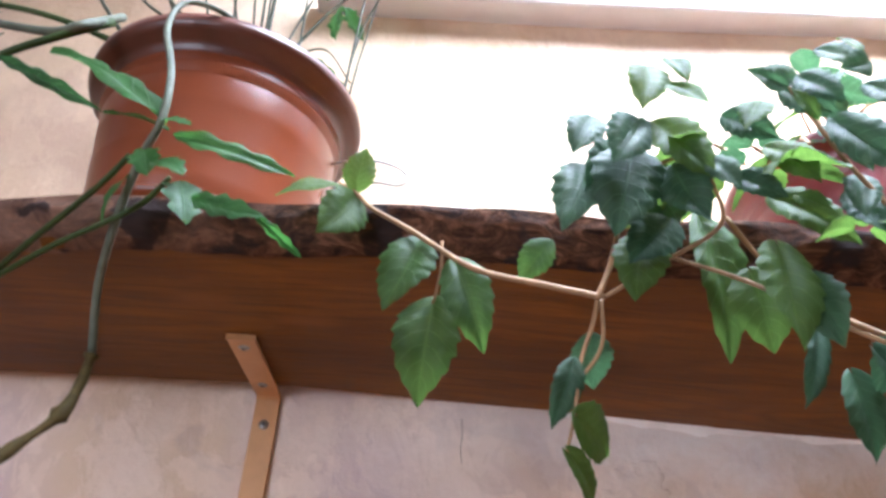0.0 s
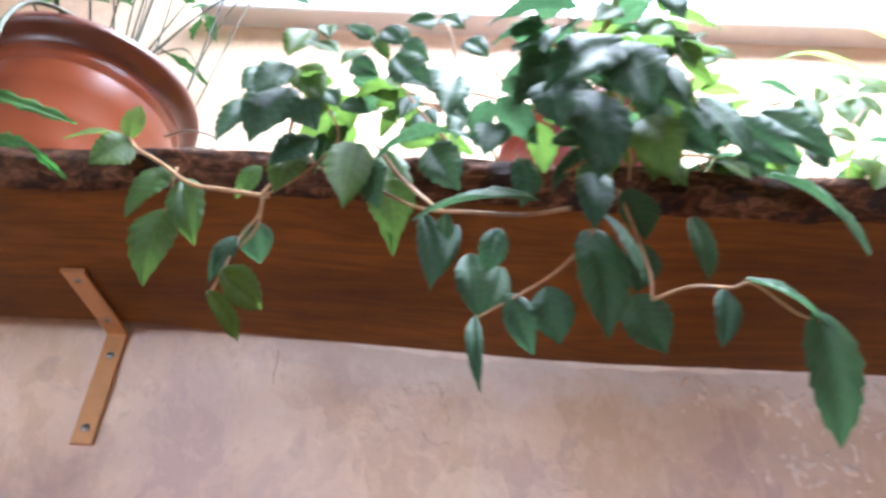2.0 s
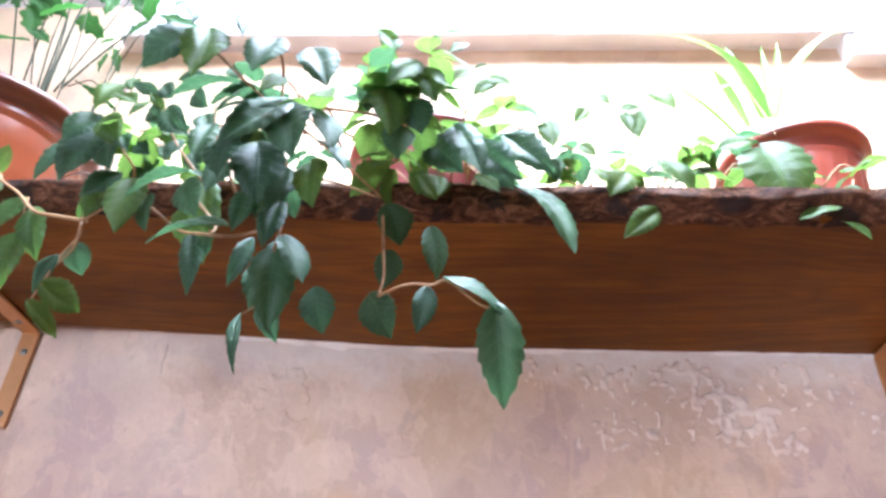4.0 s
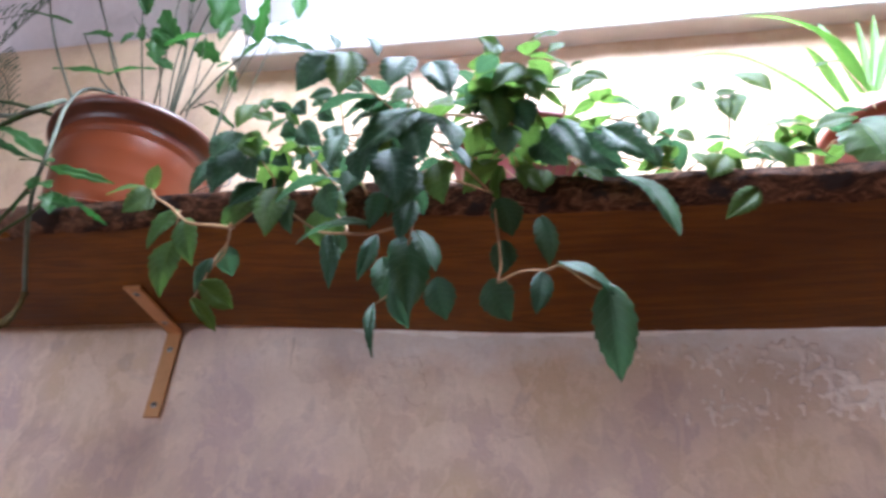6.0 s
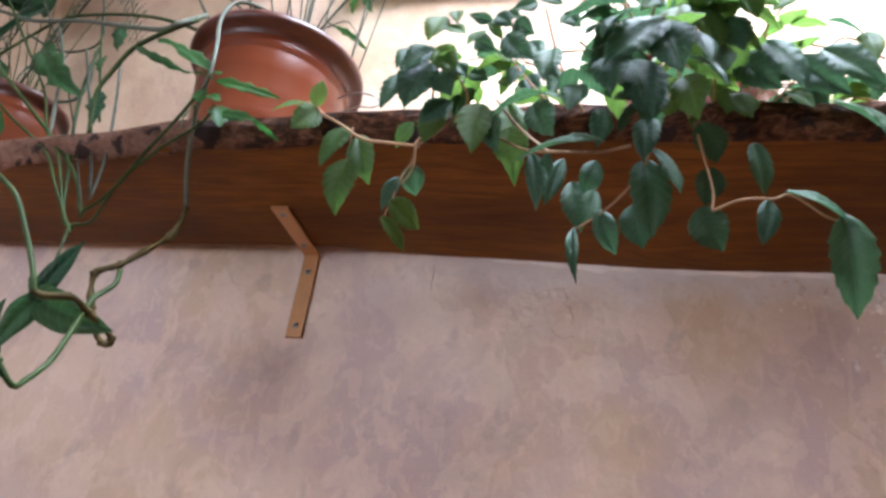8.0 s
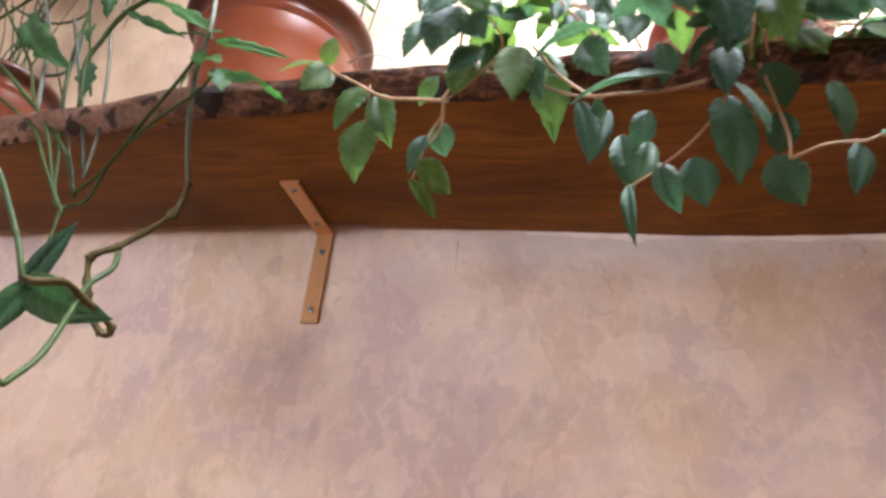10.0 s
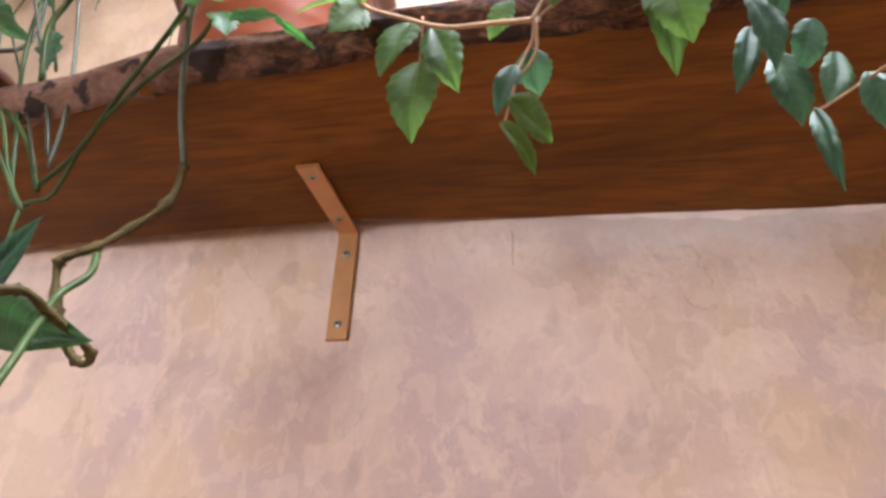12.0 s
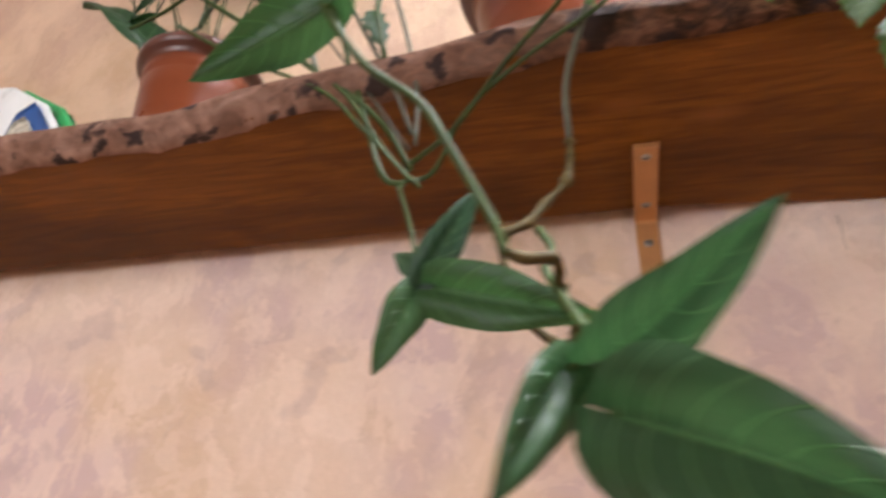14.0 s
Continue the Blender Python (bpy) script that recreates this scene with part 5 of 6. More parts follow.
leaf(vine, "arrow", VINE_LEAF, (-0.56, -0.1, 2.097), (-0.618, -0.11, 2.178), (0.36, -0.5, 0.25), 0.9, 0, 0.25, 0.24)
leaf(vine, "arrow", VINE_LEAF, (-0.511, -0.12, 1.924), (-0.622, -0.12, 2.004), (0.04, -0.5, 0.44), 0.6, 4, 0.25, 0.24)
leaf(vine, "lance", VINE_LEAF, (-0.336, -0.2, 1.887), (-0.235, -0.21, 1.789), (0.02, -0.85, -0.24), 0.66, 0, 0.25, 0.24)
leaf(vine, "lance", VINE_LEAF, (-0.21, -0.21, 1.797), (-0.19, -0.22, 1.74), (0.19, -0.85, 0.36), 0.9, 1, 0.25, 0.15)
leaf(vine, "lance", VINE_LEAF, (-0.163, -0.235, 1.837), (-0.078, -0.24, 1.789), (-0.36, -0.85, 0.04), 0.24, 6, 0.25, 0.24)
leaf(vine, "lance", VINE_LEAF, (-0.231, -0.2, 1.92), (-0.215, -0.208, 1.863), (0.32, -0.85, -0.1), 0.78, 1, 0.25, 0.15)
leaf(vine, "lance", VINE_LEAF, (-0.227, -0.21, 1.854), (-0.214, -0.218, 1.818), (-0.03, -0.85, 0.21), 0.9, 6, 0.25, 0.24)

# upright fern in the large pot
fern = thing("upright_fern", (POT_A[0] + 0.02, POT_A[1] + 0.03, POT_A[2] + 0.14), "upright fern with dark stalks and wavy lobed leaves", "plant")
part("stem", tube("stem", [(-0.046, -0.1, 1.991), (-0.06, -0.1, 2.145), (-0.089, -0.1, 2.323)], 0.0016, 0.00104, STEM_DARK, 7, 0), fern)
part("stem", tube("stem", [(-0.04, -0.1, 1.99), (-0.044, -0.1, 2.156), (-0.029, -0.1, 2.282)], 0.0022, 0.00143, STEM_DARK, 7, 0), fern)
part("stem", tube("stem", [(-0.021, -0.1, 1.994), (0.02, -0.1, 2.072), (0.064, -0.1, 2.131)], 0.0018, 0.00117, STEM_DARK, 7, 0), fern)
part("stem", tube("stem", [(-0.091, -0.1, 2.006), (-0.155, -0.1, 2.214), (-0.178, -0.1, 2.339)], 0.0014, 0.00091, STEM_DARK, 7, 0), fern)
part("stem", tube("stem", [(-0.074, -0.1, 2.005), (-0.095, -0.1, 2.191), (-0.107, -0.1, 2.326)], 0.0014, 0.00091, STEM_DARK, 7, 0), fern)
part("stem", tube("stem", [(-0.028, -0.1, 1.989), (-0.003, -0.1, 2.087), (0.023, -0.1, 2.187)], 0.0014, 0.00091, STEM_DARK, 7, 0), fern)
part("stem", tube("stem", [(-0.119, -0.1, 2.009), (-0.179, -0.1, 2.134), (-0.27, -0.1, 2.307)], 0.0016, 0.00104, STEM_DARK, 7, 0), fern)
part("stem", tube("stem", [(-0.051, -0.1, 1.991), (-0.067, -0.1, 2.133), (-0.054, -0.1, 2.317)], 0.0014, 0.00091, STEM_DARK, 7, 0), fern)
part("stem", tube("stem", [(-0.061, -0.1, 1.998), (-0.103, -0.1, 2.124), (-0.17, -0.1, 2.216)], 0.0012, 0.00078, STEM_DARK, 7, 0), fern)
part("stem", tube("stem", [(-0.013, -0.1, 1.999), (0.017, -0.1, 2.008), (0.045, -0.1, 1.966)], 0.001, 0.00065, STEM_DARK, 7, 0), fern)
part("stem", tube("stem", [(-0.05, -0.101, 1.866), (-0.099, -0.11, 1.997), (-0.162, -0.1, 2.092), (-0.21, -0.1, 2.193), (-0.283, -0.1, 2.341)], 0.0018, 0.0012, STEM_DARK, 7, 0), fern)
part("stem", tube("stem", [(-0.05, -0.095, 1.866), (-0.11, -0.11, 1.998), (-0.174, -0.1, 2.068), (-0.209, -0.1, 2.124), (-0.246, -0.1, 2.184)], 0.0018, 0.0012, STEM_DARK, 7, 0), fern)
part("stem", tube("stem", [(-0.147, -0.15, 1.962), (-0.193, -0.14, 2.028), (-0.26, -0.13, 2.136), (-0.323, -0.12, 2.258), (-0.365, -0.12, 2.378)], 0.002, 0.0016, STEM_DARK, 7, 0), fern)
part("stem", tube("stem", [(-0.023, -0.08, 2.031), (0.003, -0.07, 2.019), (0.031, -0.06, 1.997)], 0.0012, 0.0005, STEM_GREEN, 7, 0), fern)
leaf(fern, "lance", FERN_LEAF, (-0.148, -0.1, 2.219), (-0.217, -0.108, 2.335), (0.47, -0.5, 0.57), 0.65, 2, 0.25, 0.1)
leaf(fern, "lance", FERN_LEAF, (-0.147, -0.1, 2.215), (-0.155, -0.108, 2.339), (-0.01, -0.5, 0.27), 0.65, 5, 0.25, 0.1)
leaf(fern, "lance", FERN_LEAF, (-0.157, -0.1, 2.178), (-0.165, -0.108, 2.143), (0.3, -0.5, 0.72), 0.86, 0, 0.25, 0.1)
leaf(fern, "lance", FERN_LEAF, (-0.123, -0.1, 2.223), (-0.05, -0.108, 2.121), (-0.08, -0.85, -0.1), 0.65, 6, 0.25, 0.1)
leaf(fern, "lance", FERN_LEAF, (-0.103, -0.1, 2.164), (-0.09, -0.108, 2.088), (0.4, -0.85, 0.17), 1.15, 6, 0.25, 0.1)
leaf(fern, "lance", FERN_LEAF, (-0.094, -0.1, 2.11), (-0.06, -0.108, 2.072), (0.07, -0.5, 0.41), 1.15, 6, 0.25, 0.1)
leaf(fern, "lance", FERN_LEAF, (-0.017, -0.1, 2.165), (0.006, -0.1, 2.305), (0.23, -0.5, 0.59), 0.94, 2, 0.25, 0.1)
leaf(fern, "lance", FERN_LEAF, (0.002, -0.1, 2.19), (0.001, -0.108, 2.127), (0.31, -0.85, -0.04), 0.86, 1, 0.25, 0.16)
leaf(fern, "lance", FERN_LEAF, (-0.043, -0.1, 2.132), (0.014, -0.108, 2.082), (-0.43, -0.85, -0.21), 1.01, 2, 0.25, 0.16)
leaf(fern, "lance", FERN_LEAF, (0.024, -0.1, 2.089), (0.01, -0.108, 2.07), (0.18, -0.5, 0.3), 1.01, 0, 0.25, 0.1)
leaf(fern, "lance", FERN_LEAF, (0.025, -0.1, 2.071), (0.027, -0.108, 2.013), (-0.47, -0.85, -0.31), 0.86, 1, 0.25, 0.16)
leaf(fern, "lance", FERN_LEAF, (0.029, -0.1, 2.07), (0.053, -0.108, 2.015), (-0.06, -0.85, -0.14), 0.65, 4, 0.25, 0.1)
leaf(fern, "lance", FERN_LEAF, (0.06, -0.1, 2.131), (0.026, -0.108, 2.187), (-0.27, -0.5, 0.4), 0.94, 2, 0.25, 0.1)
leaf(fern, "lance", FERN_LEAF, (0.06, -0.1, 2.131), (0.045, -0.108, 2.086), (-0.17, -0.85, -0.34), 0.94, 4, 0.25, 0.1)
leaf(fern, "lance", FERN_LEAF, (0.066, -0.1, 2.138), (0.138, -0.08, 2.126), (0.23, -0.5, 0.17), 0.79, 4, 0.25, 0.1)
leaf(fern, "lance", FERN_LEAF, (0.084, -0.05, 2.24), (0.071, -0.058, 2.352), (0.13, -0.5, 0.2), 0.65, 6, 0.25, 0.16)
leaf(fern, "lance", FERN_LEAF, (-0.012, -0.08, 2.024), (0.036, -0.06, 1.994), (0.29, -0.85, -0.26), 0.43, 2, 0.25, 0.16)
leaf(fern, "lance", FERN_LEAF, (-0.168, -0.1, 2.083), (-0.264, -0.108, 2.098), (0.41, -0.5, 0.42), 0.58, 3, 0.25, 0.1)
leaf(fern, "lance", FERN_LEAF, (-0.173, -0.1, 2.084), (-0.087, -0.108, 2.077), (-0.06, -0.5, 0.64), 0.58, 1, 0.25, 0.16)
leaf(fern, "lance", FERN_LEAF, (-0.282, -0.1, 2.215), (-0.378, -0.108, 2.249), (0.47, -0.5, 0.52), 0.65, 0, 0.25, 0.1)
leaf(fern, "lance", FERN_LEAF, (-0.316, -0.1, 2.234), (-0.269, -0.108, 2.203), (0.31, -0.5, 0.39), 1.01, 0, 0.25, 0.1)
leaf(fern, "lance", FERN_LEAF, (-0.246, -0.1, 2.186), (-0.184, -0.108, 2.163), (0.48, -0.5, 0.12), 1.01, 4, 0.25, 0.1)
leaf(fern, "lance", FERN_LEAF, (-0.127, -0.1, 2.181), (-0.073, -0.108, 2.124), (-0.02, -0.85, 0.36), 0.86, 3, 0.25, 0.16)
leaf(fern, "lance", FERN_LEAF, (-0.15, -0.1, 2.191), (-0.125, -0.108, 2.147), (-0.28, -0.85, -0.13), 1.15, 1, 0.25, 0.16)

# spider plant in the brick-red pot
spider = thing("spider_plant", (POT_D[0], POT_D[1], POT_D[2] + 0.12), "pale green spider plant with narrow arching leaves", "plant")
strap(spider, [(0.838, -0.12, 1.921), (0.823, -0.13, 1.975), (0.791, -0.14, 2.011), (0.753, -0.15, 2.024), (0.714, -0.16, 2.022)], 0.019)
strap(spider, [(0.793, -0.13, 1.886), (0.75, -0.15, 1.917), (0.702, -0.17, 1.935), (0.656, -0.19, 1.926), (0.613, -0.205, 1.897)], 0.019)
strap(spider, [(0.838, -0.11, 1.931), (0.83, -0.11, 1.998), (0.822, -0.1, 2.067)], 0.013)
strap(spider, [(0.814, -0.12, 1.908), (0.801, -0.12, 1.968), (0.79, -0.12, 2.004)], 0.012)
strap(spider, [(0.85, -0.11, 1.932), (0.869, -0.11, 1.999), (0.883, -0.11, 2.063)], 0.01)
strap(spider, [(0.85, -0.1, 1.942), (0.862, -0.1, 2.01), (0.867, -0.1, 2.068)], 0.008)
strap(spider, [(0.849, -0.12, 1.922), (0.883, -0.13, 1.996), (0.926, -0.15, 2.03), (0.959, -0.17, 2.015)], 0.016)


# ---- the ivy's dense crown: sprigs of three leaflets on thin stalks ----
def sprig(plant, root, tip, mat, size, rnd):
    """A thin stalk from root to tip with three toothed leaflets drooping from its end."""
    root, tip = Vector(root), Vector(tip)
    mid = (root + tip) / 2 + Vector((rnd.uniform(-0.01, 0.01), rnd.uniform(-0.01, 0.01), 0.015))
    part("stem", tube("stem", [root, mid, tip], 0.0011, 0.0007, STEM_TAN, 5, 0, 4), plant)
    a = rnd.uniform(0, 2 * math.pi)
    for k, (turn, s) in enumerate(((0, 1.0), (1.25, 0.82), (-1.25, 0.82))):
        b = a + turn
        d = Vector((math.cos(b), math.sin(b), rnd.uniform(-1.0, -0.15))).normalized()
        st = tip + d * 0.006
        leaf(plant, "ivy", mat, st, st + d * size * s, (rnd.uniform(-0.3, 0.3), rnd.uniform(-0.6, 0.2), 1.0), rnd.uniform(0.72, 0.92), rnd.randrange(7), 0.25, rnd.choice((0.2, 0.32)))


rnd = random.Random(11)


def clump(count, middle, reach, low, high, young):
    """Sprigs that fill an egg-shaped part of the crown, their stalks coming from the pot's side."""
    for i in range(count):
        while True:
            u = Vector((rnd.uniform(-1, 1), rnd.uniform(-1, 1), rnd.uniform(-1, 1)))
            if 0.3 < u.length < 1:
                break
        end = Vector([c + a * r for c, a, r in zip(middle, u, reach)])
        start = Vector((POT_C[0], POT_C[1], POT_C[2] + 0.125)).lerp(end, rnd.uniform(0.45, 0.75))
        if (end - start).length > 0.06:
            start = end + (start - end).normalized() * 0.06
        sprig(ivy, start, end, IVY_YOUNG if rnd.random() < young else IVY_LEAF, rnd.uniform(low, high), rnd)


clump(9, (0.378, -0.40, 1.635), (0.050, 0.035, 0.035), 0.024, 0.034, 0.3)
clump(13, (0.440, -0.30, 1.765), (0.060, 0.05, 0.060), 0.028, 0.040, 0.7)
clump(6, (0.290, -0.33, 1.690), (0.060, 0.03, 0.030), 0.022, 0.030, 0.5)
clump(9, (0.500, -0.25, 1.755), (0.055, 0.03, 0.045), 0.028, 0.040, 0.4)
clump(8, (0.450, -0.19, 1.850), (0.100, 0.05, 0.060), 0.030, 0.042, 0.7)
for i in range(14):
    x = rnd.uniform(0.58, 0.92)
    end = Vector((x, rnd.uniform(-0.235, -0.16), shelf_top(x) + rnd.uniform(0.025, 0.10)))
    sprig(ivy, end + Vector((-0.03, 0.01, -0.012)), end, IVY_YOUNG if i % 2 else IVY_LEAF, rnd.uniform(0.030, 0.044), rnd)

# main branches of the ivy, from the soil up and forward over the shelf's edge
for i, end in enumerate([(0.37, -0.42, 1.64), (0.40, -0.40, 1.66), (0.44, -0.30, 1.78), (0.30, -0.34, 1.70), (0.50, -0.27, 1.76), (0.47, -0.22, 1.86), (0.40, -0.20, 1.87), (0.58, -0.24, 1.78)]):
    a = 0.8 * i
    base = Vector((POT_C[0] + 0.02 * math.cos(a), POT_C[1] + 0.02 * math.sin(a), POT_C[2] + 0.112))
    end = Vector(end)
    part("stem", tube("stem", [base, base.lerp(end, 0.45) + Vector((0, 0, 0.045)), end], 0.002, 0.001, STEM_TAN, 6), ivy)

# more leaflets on the upright fern
for i in range(5):
    q = Vector((rnd.uniform(-0.08, 0.10), rnd.uniform(-0.14, -0.05), rnd.uniform(2.03, 2.26)))
    d = Vector((rnd.uniform(-1, 1), rnd.uniform(-0.6, 0.4), rnd.uniform(-0.4, 0.8))).normalized()
    tip = q + d * rnd.uniform(0.045, 0.08)
    leaf(fern, "lance", FERN_LEAF, q, tip, (rnd.uniform(-0.4, 0.4), -0.6, 0.7), rnd.uniform(0.7, 1.1), i, 0.25, 0.16)
    foot = Vector((0.0 + 0.5 * q.x, 0.5 * q.y - 0.05, 1.866))
    part("stem", tube("stem", [foot, foot.lerp(q, 0.5) + Vector((0.008 * (i % 3 - 1), 0.004, 0.03)), q], 0.0014, 0.0008, STEM_DARK, 5), fern)

# ---- small pot: thin bare stalks; asparagus fern above it ----
stalks = thing("thin_stalked_plant", (POT_B[0], POT_B[1], POT_B[2] + 0.135), "small plant with thin bare wiry stalks", "plant")
for i in range(11):
    a = rnd.uniform(-0.9, 0.75)
    base = Vector((POT_B[0] + 0.05 * a, POT_B[1] + rnd.uniform(-0.03, 0.03), POT_B[2] + 0.130))
    end = base + Vector((0.13 * a - 0.02, rnd.uniform(-0.05, 0.02), rnd.uniform(0.17, 0.28)))
    part("stem", tube("stem", [base, base.lerp(end, 0.55) + Vector((-0.012 * a, 0, 0.006)), end], 0.0011, 0.0007, STEM_GREEN, 5), stalks)

asparagus = thing("asparagus_fern", (POT_B[0] - 0.02, POT_B[1] + 0.03, POT_B[2] + 0.135), "dim feathery asparagus fern fronds against the wall", "plant")


def frond(root, tip, sag, size, n):
    root, tip = Vector(root), Vector(tip)
    mid = (root + tip) / 2 + Vector((0, 0, sag))
    part("stem", tube("stem", [root, mid, tip], 0.0012, 0.0006, STEM_DARK, 5), asparagus)
    line = spline([root, mid, tip], n)
    for i, q in enumerate(line[2:]):
        d = (line[min(i + 3, len(line) - 1)] - line[i + 1]).normalized()
        for s in (-1, 1):
            out = Vector((0.15 * s, -0.2, s * 0.9 - 0.25)) + d * 0.5
            leaf(asparagus, "lance", FROND, q, q + out.normalized() * size * (1 - 0.5 * i / len(line)), (0, -1, 0.2), 0.22, i, 0.25, 0.2)


frond((-0.50, -0.08, 1.92), (-0.30, -0.12, 2.30), 0.05, 0.055, 9)
frond((-0.55, -0.09, 1.95), (-0.42, -0.14, 2.34), 0.03, 0.06, 9)
frond((-0.60, -0.09, 2.10), (-0.36, -0.10, 2.26), 0.05, 0.05, 9)
frond((-0.44, -0.07, 2.18), (-0.33, -0.07, 2.02), 0.03, 0.045, 8)
part("stem", tube("stem", [(-0.46, -0.09, POT_B[2] + 0.12), (-0.49, -0.085, 1.91), (-0.55, -0.09, 1.95), (-0.60, -0.09, 2.10)], 0.0016, 0.0012, STEM_DARK, 5), asparagus)
part("stem", tube("stem", [(-0.46, -0.09, POT_B[2] + 0.12), (-0.50, -0.08, 1.92), (-0.47, -0.075, 2.05), (-0.44, -0.07, 2.18)], 0.0016, 0.0012, STEM_DARK, 5), asparagus)


# ---- plaster details on the wall ----
def rough_patch(name, x0, x1, z0, z1, height, freq, mat, label, seed, cover=0.0):
    """A crumbly raised patch of plaster that fades into the wall at its rim."""
    nx, nz = max(20, int((x1 - x0) / 0.0024)), max(12, int((z1 - z0) / 0.0024))
    verts, faces, keep = [], [], []
    for j in range(nz + 1):
        for i in range(nx + 1):
            u, v = i / nx, j / nz
            x, z = x0 + (x1 - x0) * u, z0 + (z1 - z0) * v
            rim = min(1, 4 * u, 4 * (1 - u), 4 * v, 4 * (1 - v))
            n = 0.42 - 2.0 * abs(noise.noise((x * freq * 0.6, z * freq * 0.6, seed))) + 0.7 * noise.noise((x * freq * 2.2, z * freq * 2.2, seed + 3))
            big = noise.noise((x * 14, z * 14, seed + 7))
            h = (n + big * 0.9 + cover) * rim - 0.25 * (1 - rim)
            verts.append((x, -0.0005 - height * min(h, 0.45 + 0.25 * n) if h > 0 else 0.004, z))
            keep.append(h)
    for j in range(nz):
        for i in range(nx):
            a = j * (nx + 1) + i
            q = (a, a + 1, a + nx + 2, a + nx + 1)
            if max(keep[k] for k in q) > 0:
                faces.append(q)
    ob = part(name, mesh_from(name, verts, faces, mat), None)
    return tagged(ob, label, "plaster", "", "structure")


rough_patch("plaster_patch_1", 0.50, 0.98, 1.55, 1.690, 0.012, 70, ROUGH_PLASTER, "crumbly raised plaster patch under the shelf", 1, 0.0)
rough_patch("plaster_patch_2", 0.07, 0.24, 1.76, 1.97, 0.005, 60, ROUGH_PLASTER, "crumbly raised plaster patch above the shelf", 5, -0.05)
rough_patch("plaster_patch_3", 0.18, 0.34, 1.58, 1.675, 0.002, 55, WALL, "slightly raised trowelled plaster patch", 9, -0.12)


def mortar_strip():
    n, rows = 320, 6
    verts, faces = [], []
    for i in range(n + 1):
        x = 0.08 + 1.25 * i / n
        grow = min(1, (x - 0.08) / 0.22)
        top = shelf_under(x) + 0.012
        drop = (0.002 + 0.004 * grow + 0.004 * noise.noise((x * 9, 0, 1)) + 0.003 * noise.noise((x * 60, 0, 4))) * (0.1 + 0.9 * grow)
        for j in range(rows + 1):
            v = j / rows
            z = top - (drop + 0.012 + 0.006 * noise.noise((x * 30, 1, 6)) * grow) * v
            y = -0.0055 * (1 - v ** 3) - 0.002 * noise.noise((x * 80, z * 80, 2)) * (1 - v) + 0.0035 * v ** 4
            verts.append((x, (y - 0.0015) * grow + 0.003 * (1 - grow), z))
    for i in range(n):
        for j in range(rows):
            a = i * (rows + 1) + j
            faces.append((a, a + rows + 1, a + rows + 2, a + 1))
    return mesh_from("mortar_strip", verts, faces, MORTAR)


tagged(part("mortar_strip", mortar_strip(), None), "pale rough mortar strip along the back of shelf", "plaster", "", "structure")
crack = tube("wall_crack", [(0.160, -0.0035, 1.686), (0.1612, -0.0035, 1.672), (0.160, -0.0035, 1.660), (0.1615, -0.0035, 1.650)], 0.0003, 0.0002, STEM_BROWN, 5)
tagged(part("wall_crack", crack, None), "fine dark hairline crack in the plaster", "crack", "", "structure")

# ---- a packet on the far end of the shelf ----
BAG_WHITE = plain("white_plastic_film", (0.62, 0.66, 0.64), 0.3, 0.0, 0.1, 18)
BAG_GREEN = plain("green_plastic_film", (0.03, 0.32, 0.09), 0.3, 0.0, 0.1, 18)
BAG_BLUE = plain("blue_print", (0.02, 0.08, 0.25), 0.35)
BAG_PATTERN = plain("speckled_print", (0.40, 0.38, 0.30), 0.4, 0.0, 0.8, 160)
BAG = (-0.65, -0.12, shelf_top(-0.7) + 0.001)
bag = thing("fertiliser_packet", BAG, "white plastic packet with green edge and blue print", "packet")


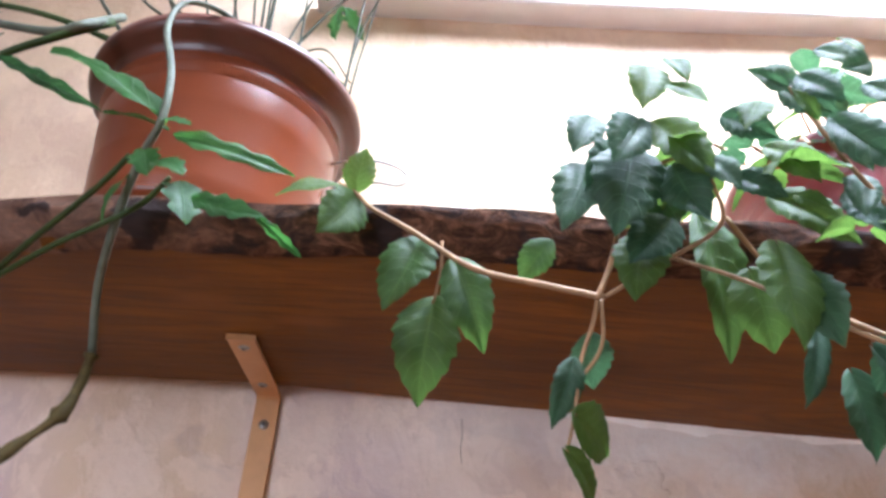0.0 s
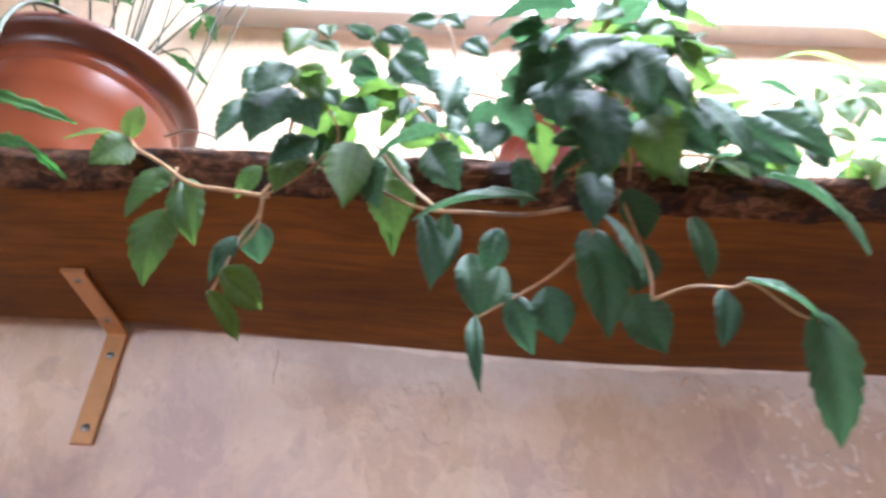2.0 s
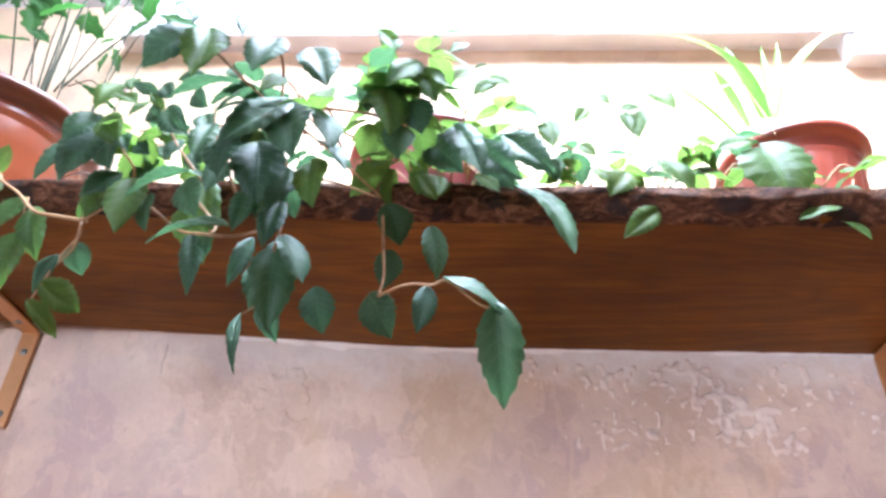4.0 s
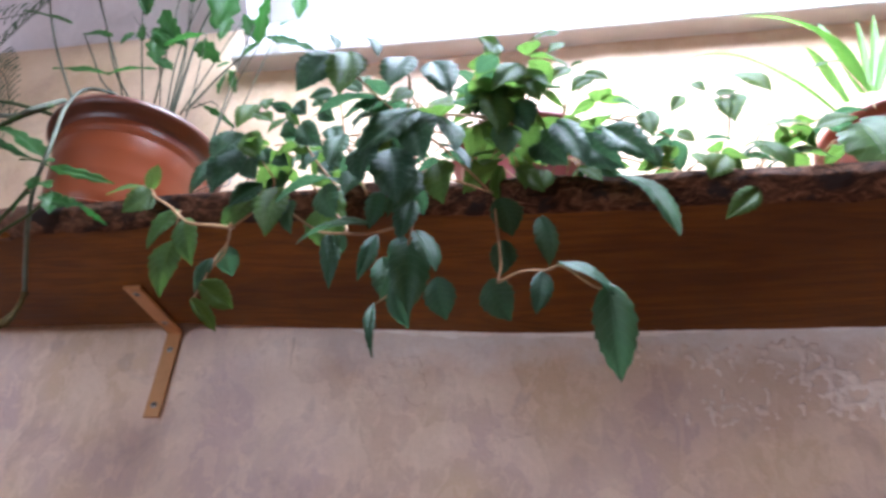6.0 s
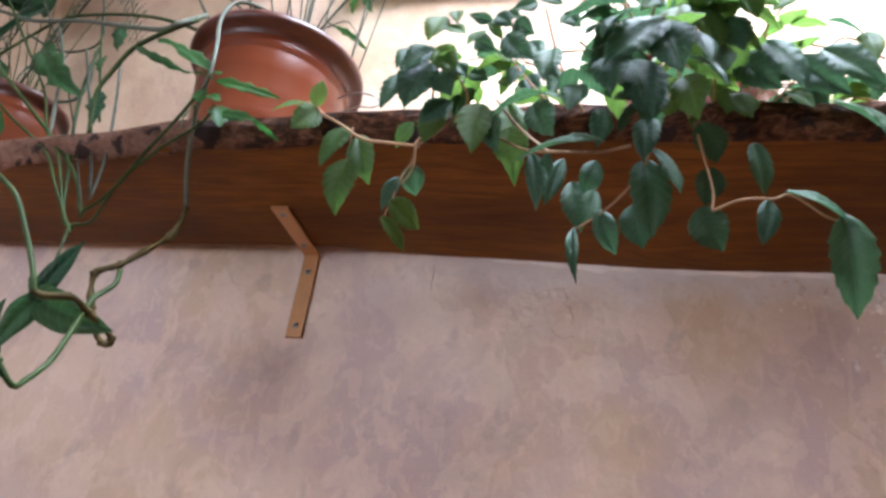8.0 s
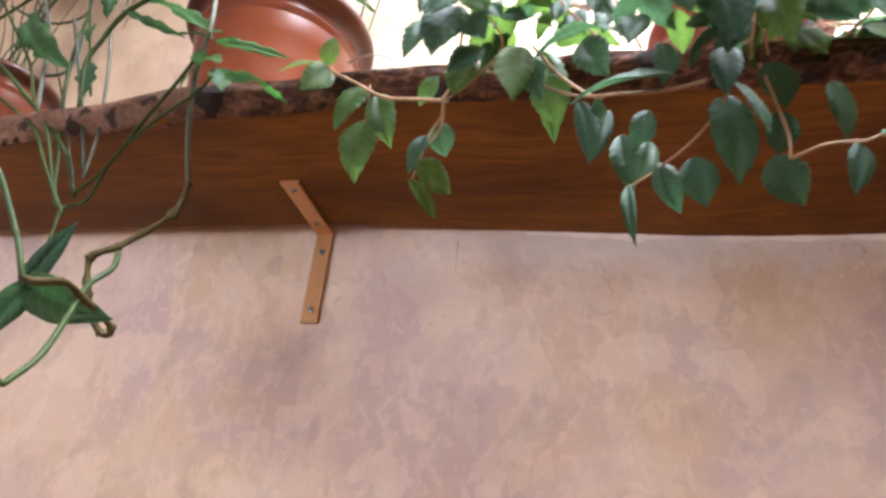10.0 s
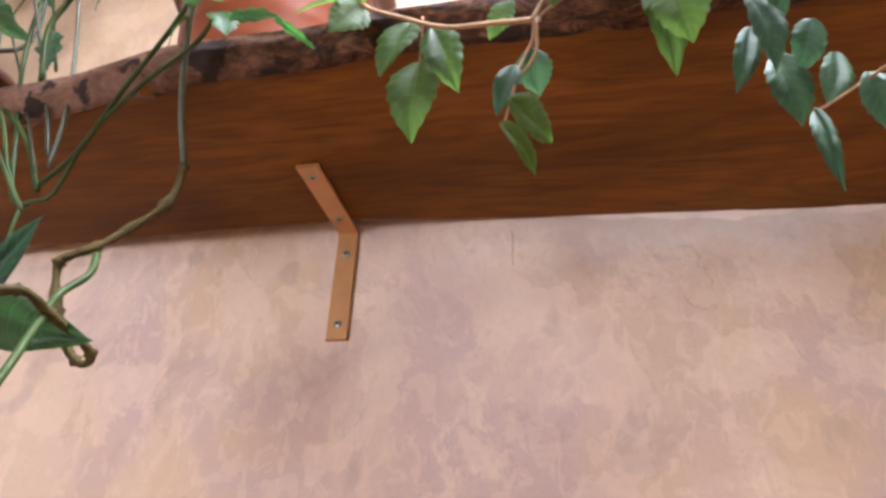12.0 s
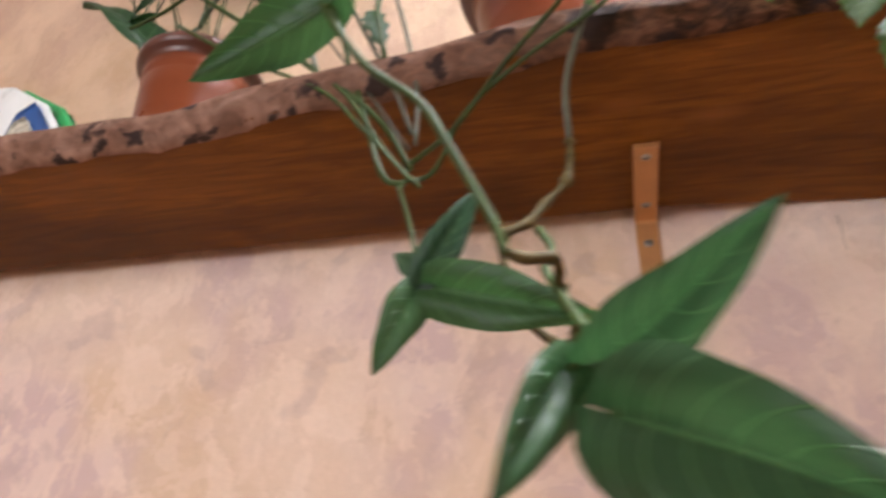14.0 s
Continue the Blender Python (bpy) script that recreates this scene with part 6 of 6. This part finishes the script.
def slab(name, outline, y0, y1, mat):
    """A soft flat packet from its outline in x and z."""
    n = len(outline)
    cx, cz = sum(p[0] for p in outline) / n, sum(p[1] for p in outline) / n
    verts = []
    for y, s in ((y0 + 0.004, 1.0), (y0, 0.92), (y1, 0.92), (y1 - 0.004, 1.0)):
        verts += [(cx + (x - cx) * s, y, cz + (z - cz) * s) for x, z in outline]
    faces = [(r * n + k, r * n + (k + 1) % n, (r + 1) * n + (k + 1) % n, (r + 1) * n + k) for r in (0, 1, 2) for k in range(n)]
    faces += [tuple(range(n, 2 * n))[::-1], tuple(range(2 * n, 3 * n))]
    return mesh_from(name, verts, faces, mat, False)


zb = BAG[2]
part("packet_body", slab("packet_body", [(-0.755, zb), (-0.535, zb), (-0.545, zb + 0.04), (-0.580, zb + 0.09), (-0.635, zb + 0.125), (-0.715, zb + 0.135), (-0.765, zb + 0.12)], -0.150, -0.100, BAG_WHITE), bag)
part("green_edge", slab("green_edge", [(-0.527, zb + 0.004), (-0.537, zb + 0.045), (-0.575, zb + 0.098), (-0.635, zb + 0.135), (-0.715, zb + 0.146), (-0.715, zb + 0.136), (-0.637, zb + 0.126), (-0.582, zb + 0.091), (-0.547, zb + 0.041), (-0.539, zb + 0.004)], -0.134, -0.116, BAG_GREEN), bag, "bright green sealed edge")
part("blue_print", slab("blue_print", [(-0.615, zb + 0.004), (-0.555, zb + 0.004), (-0.560, zb + 0.05), (-0.587, zb + 0.088), (-0.605, zb + 0.075)], -0.153, -0.1515, BAG_BLUE), bag, "dark blue printed corner")
part("speckled_print", slab("speckled_print", [(-0.610, zb + 0.004), (-0.567, zb + 0.004), (-0.571, zb + 0.04), (-0.589, zb + 0.066), (-0.601, zb + 0.06)], -0.156, -0.1545, BAG_PATTERN), bag, "speckled grey printed panel")

# wire hook behind the large pot
hook = thing("wire_hook", (0.085, -0.155, 1.80), "small bent galvanised wire hook at pot's lip", "wire")
part("wire", tube("wire", [(0.045, -0.13, 1.845), (0.075, -0.15, 1.835), (0.100, -0.155, 1.826), (0.110, -0.155, 1.815), (0.103, -0.155, 1.808), (0.085, -0.152, 1.812), (0.050, -0.13, 1.822)], 0.0011, 0.0011, WIRE, 6), hook)
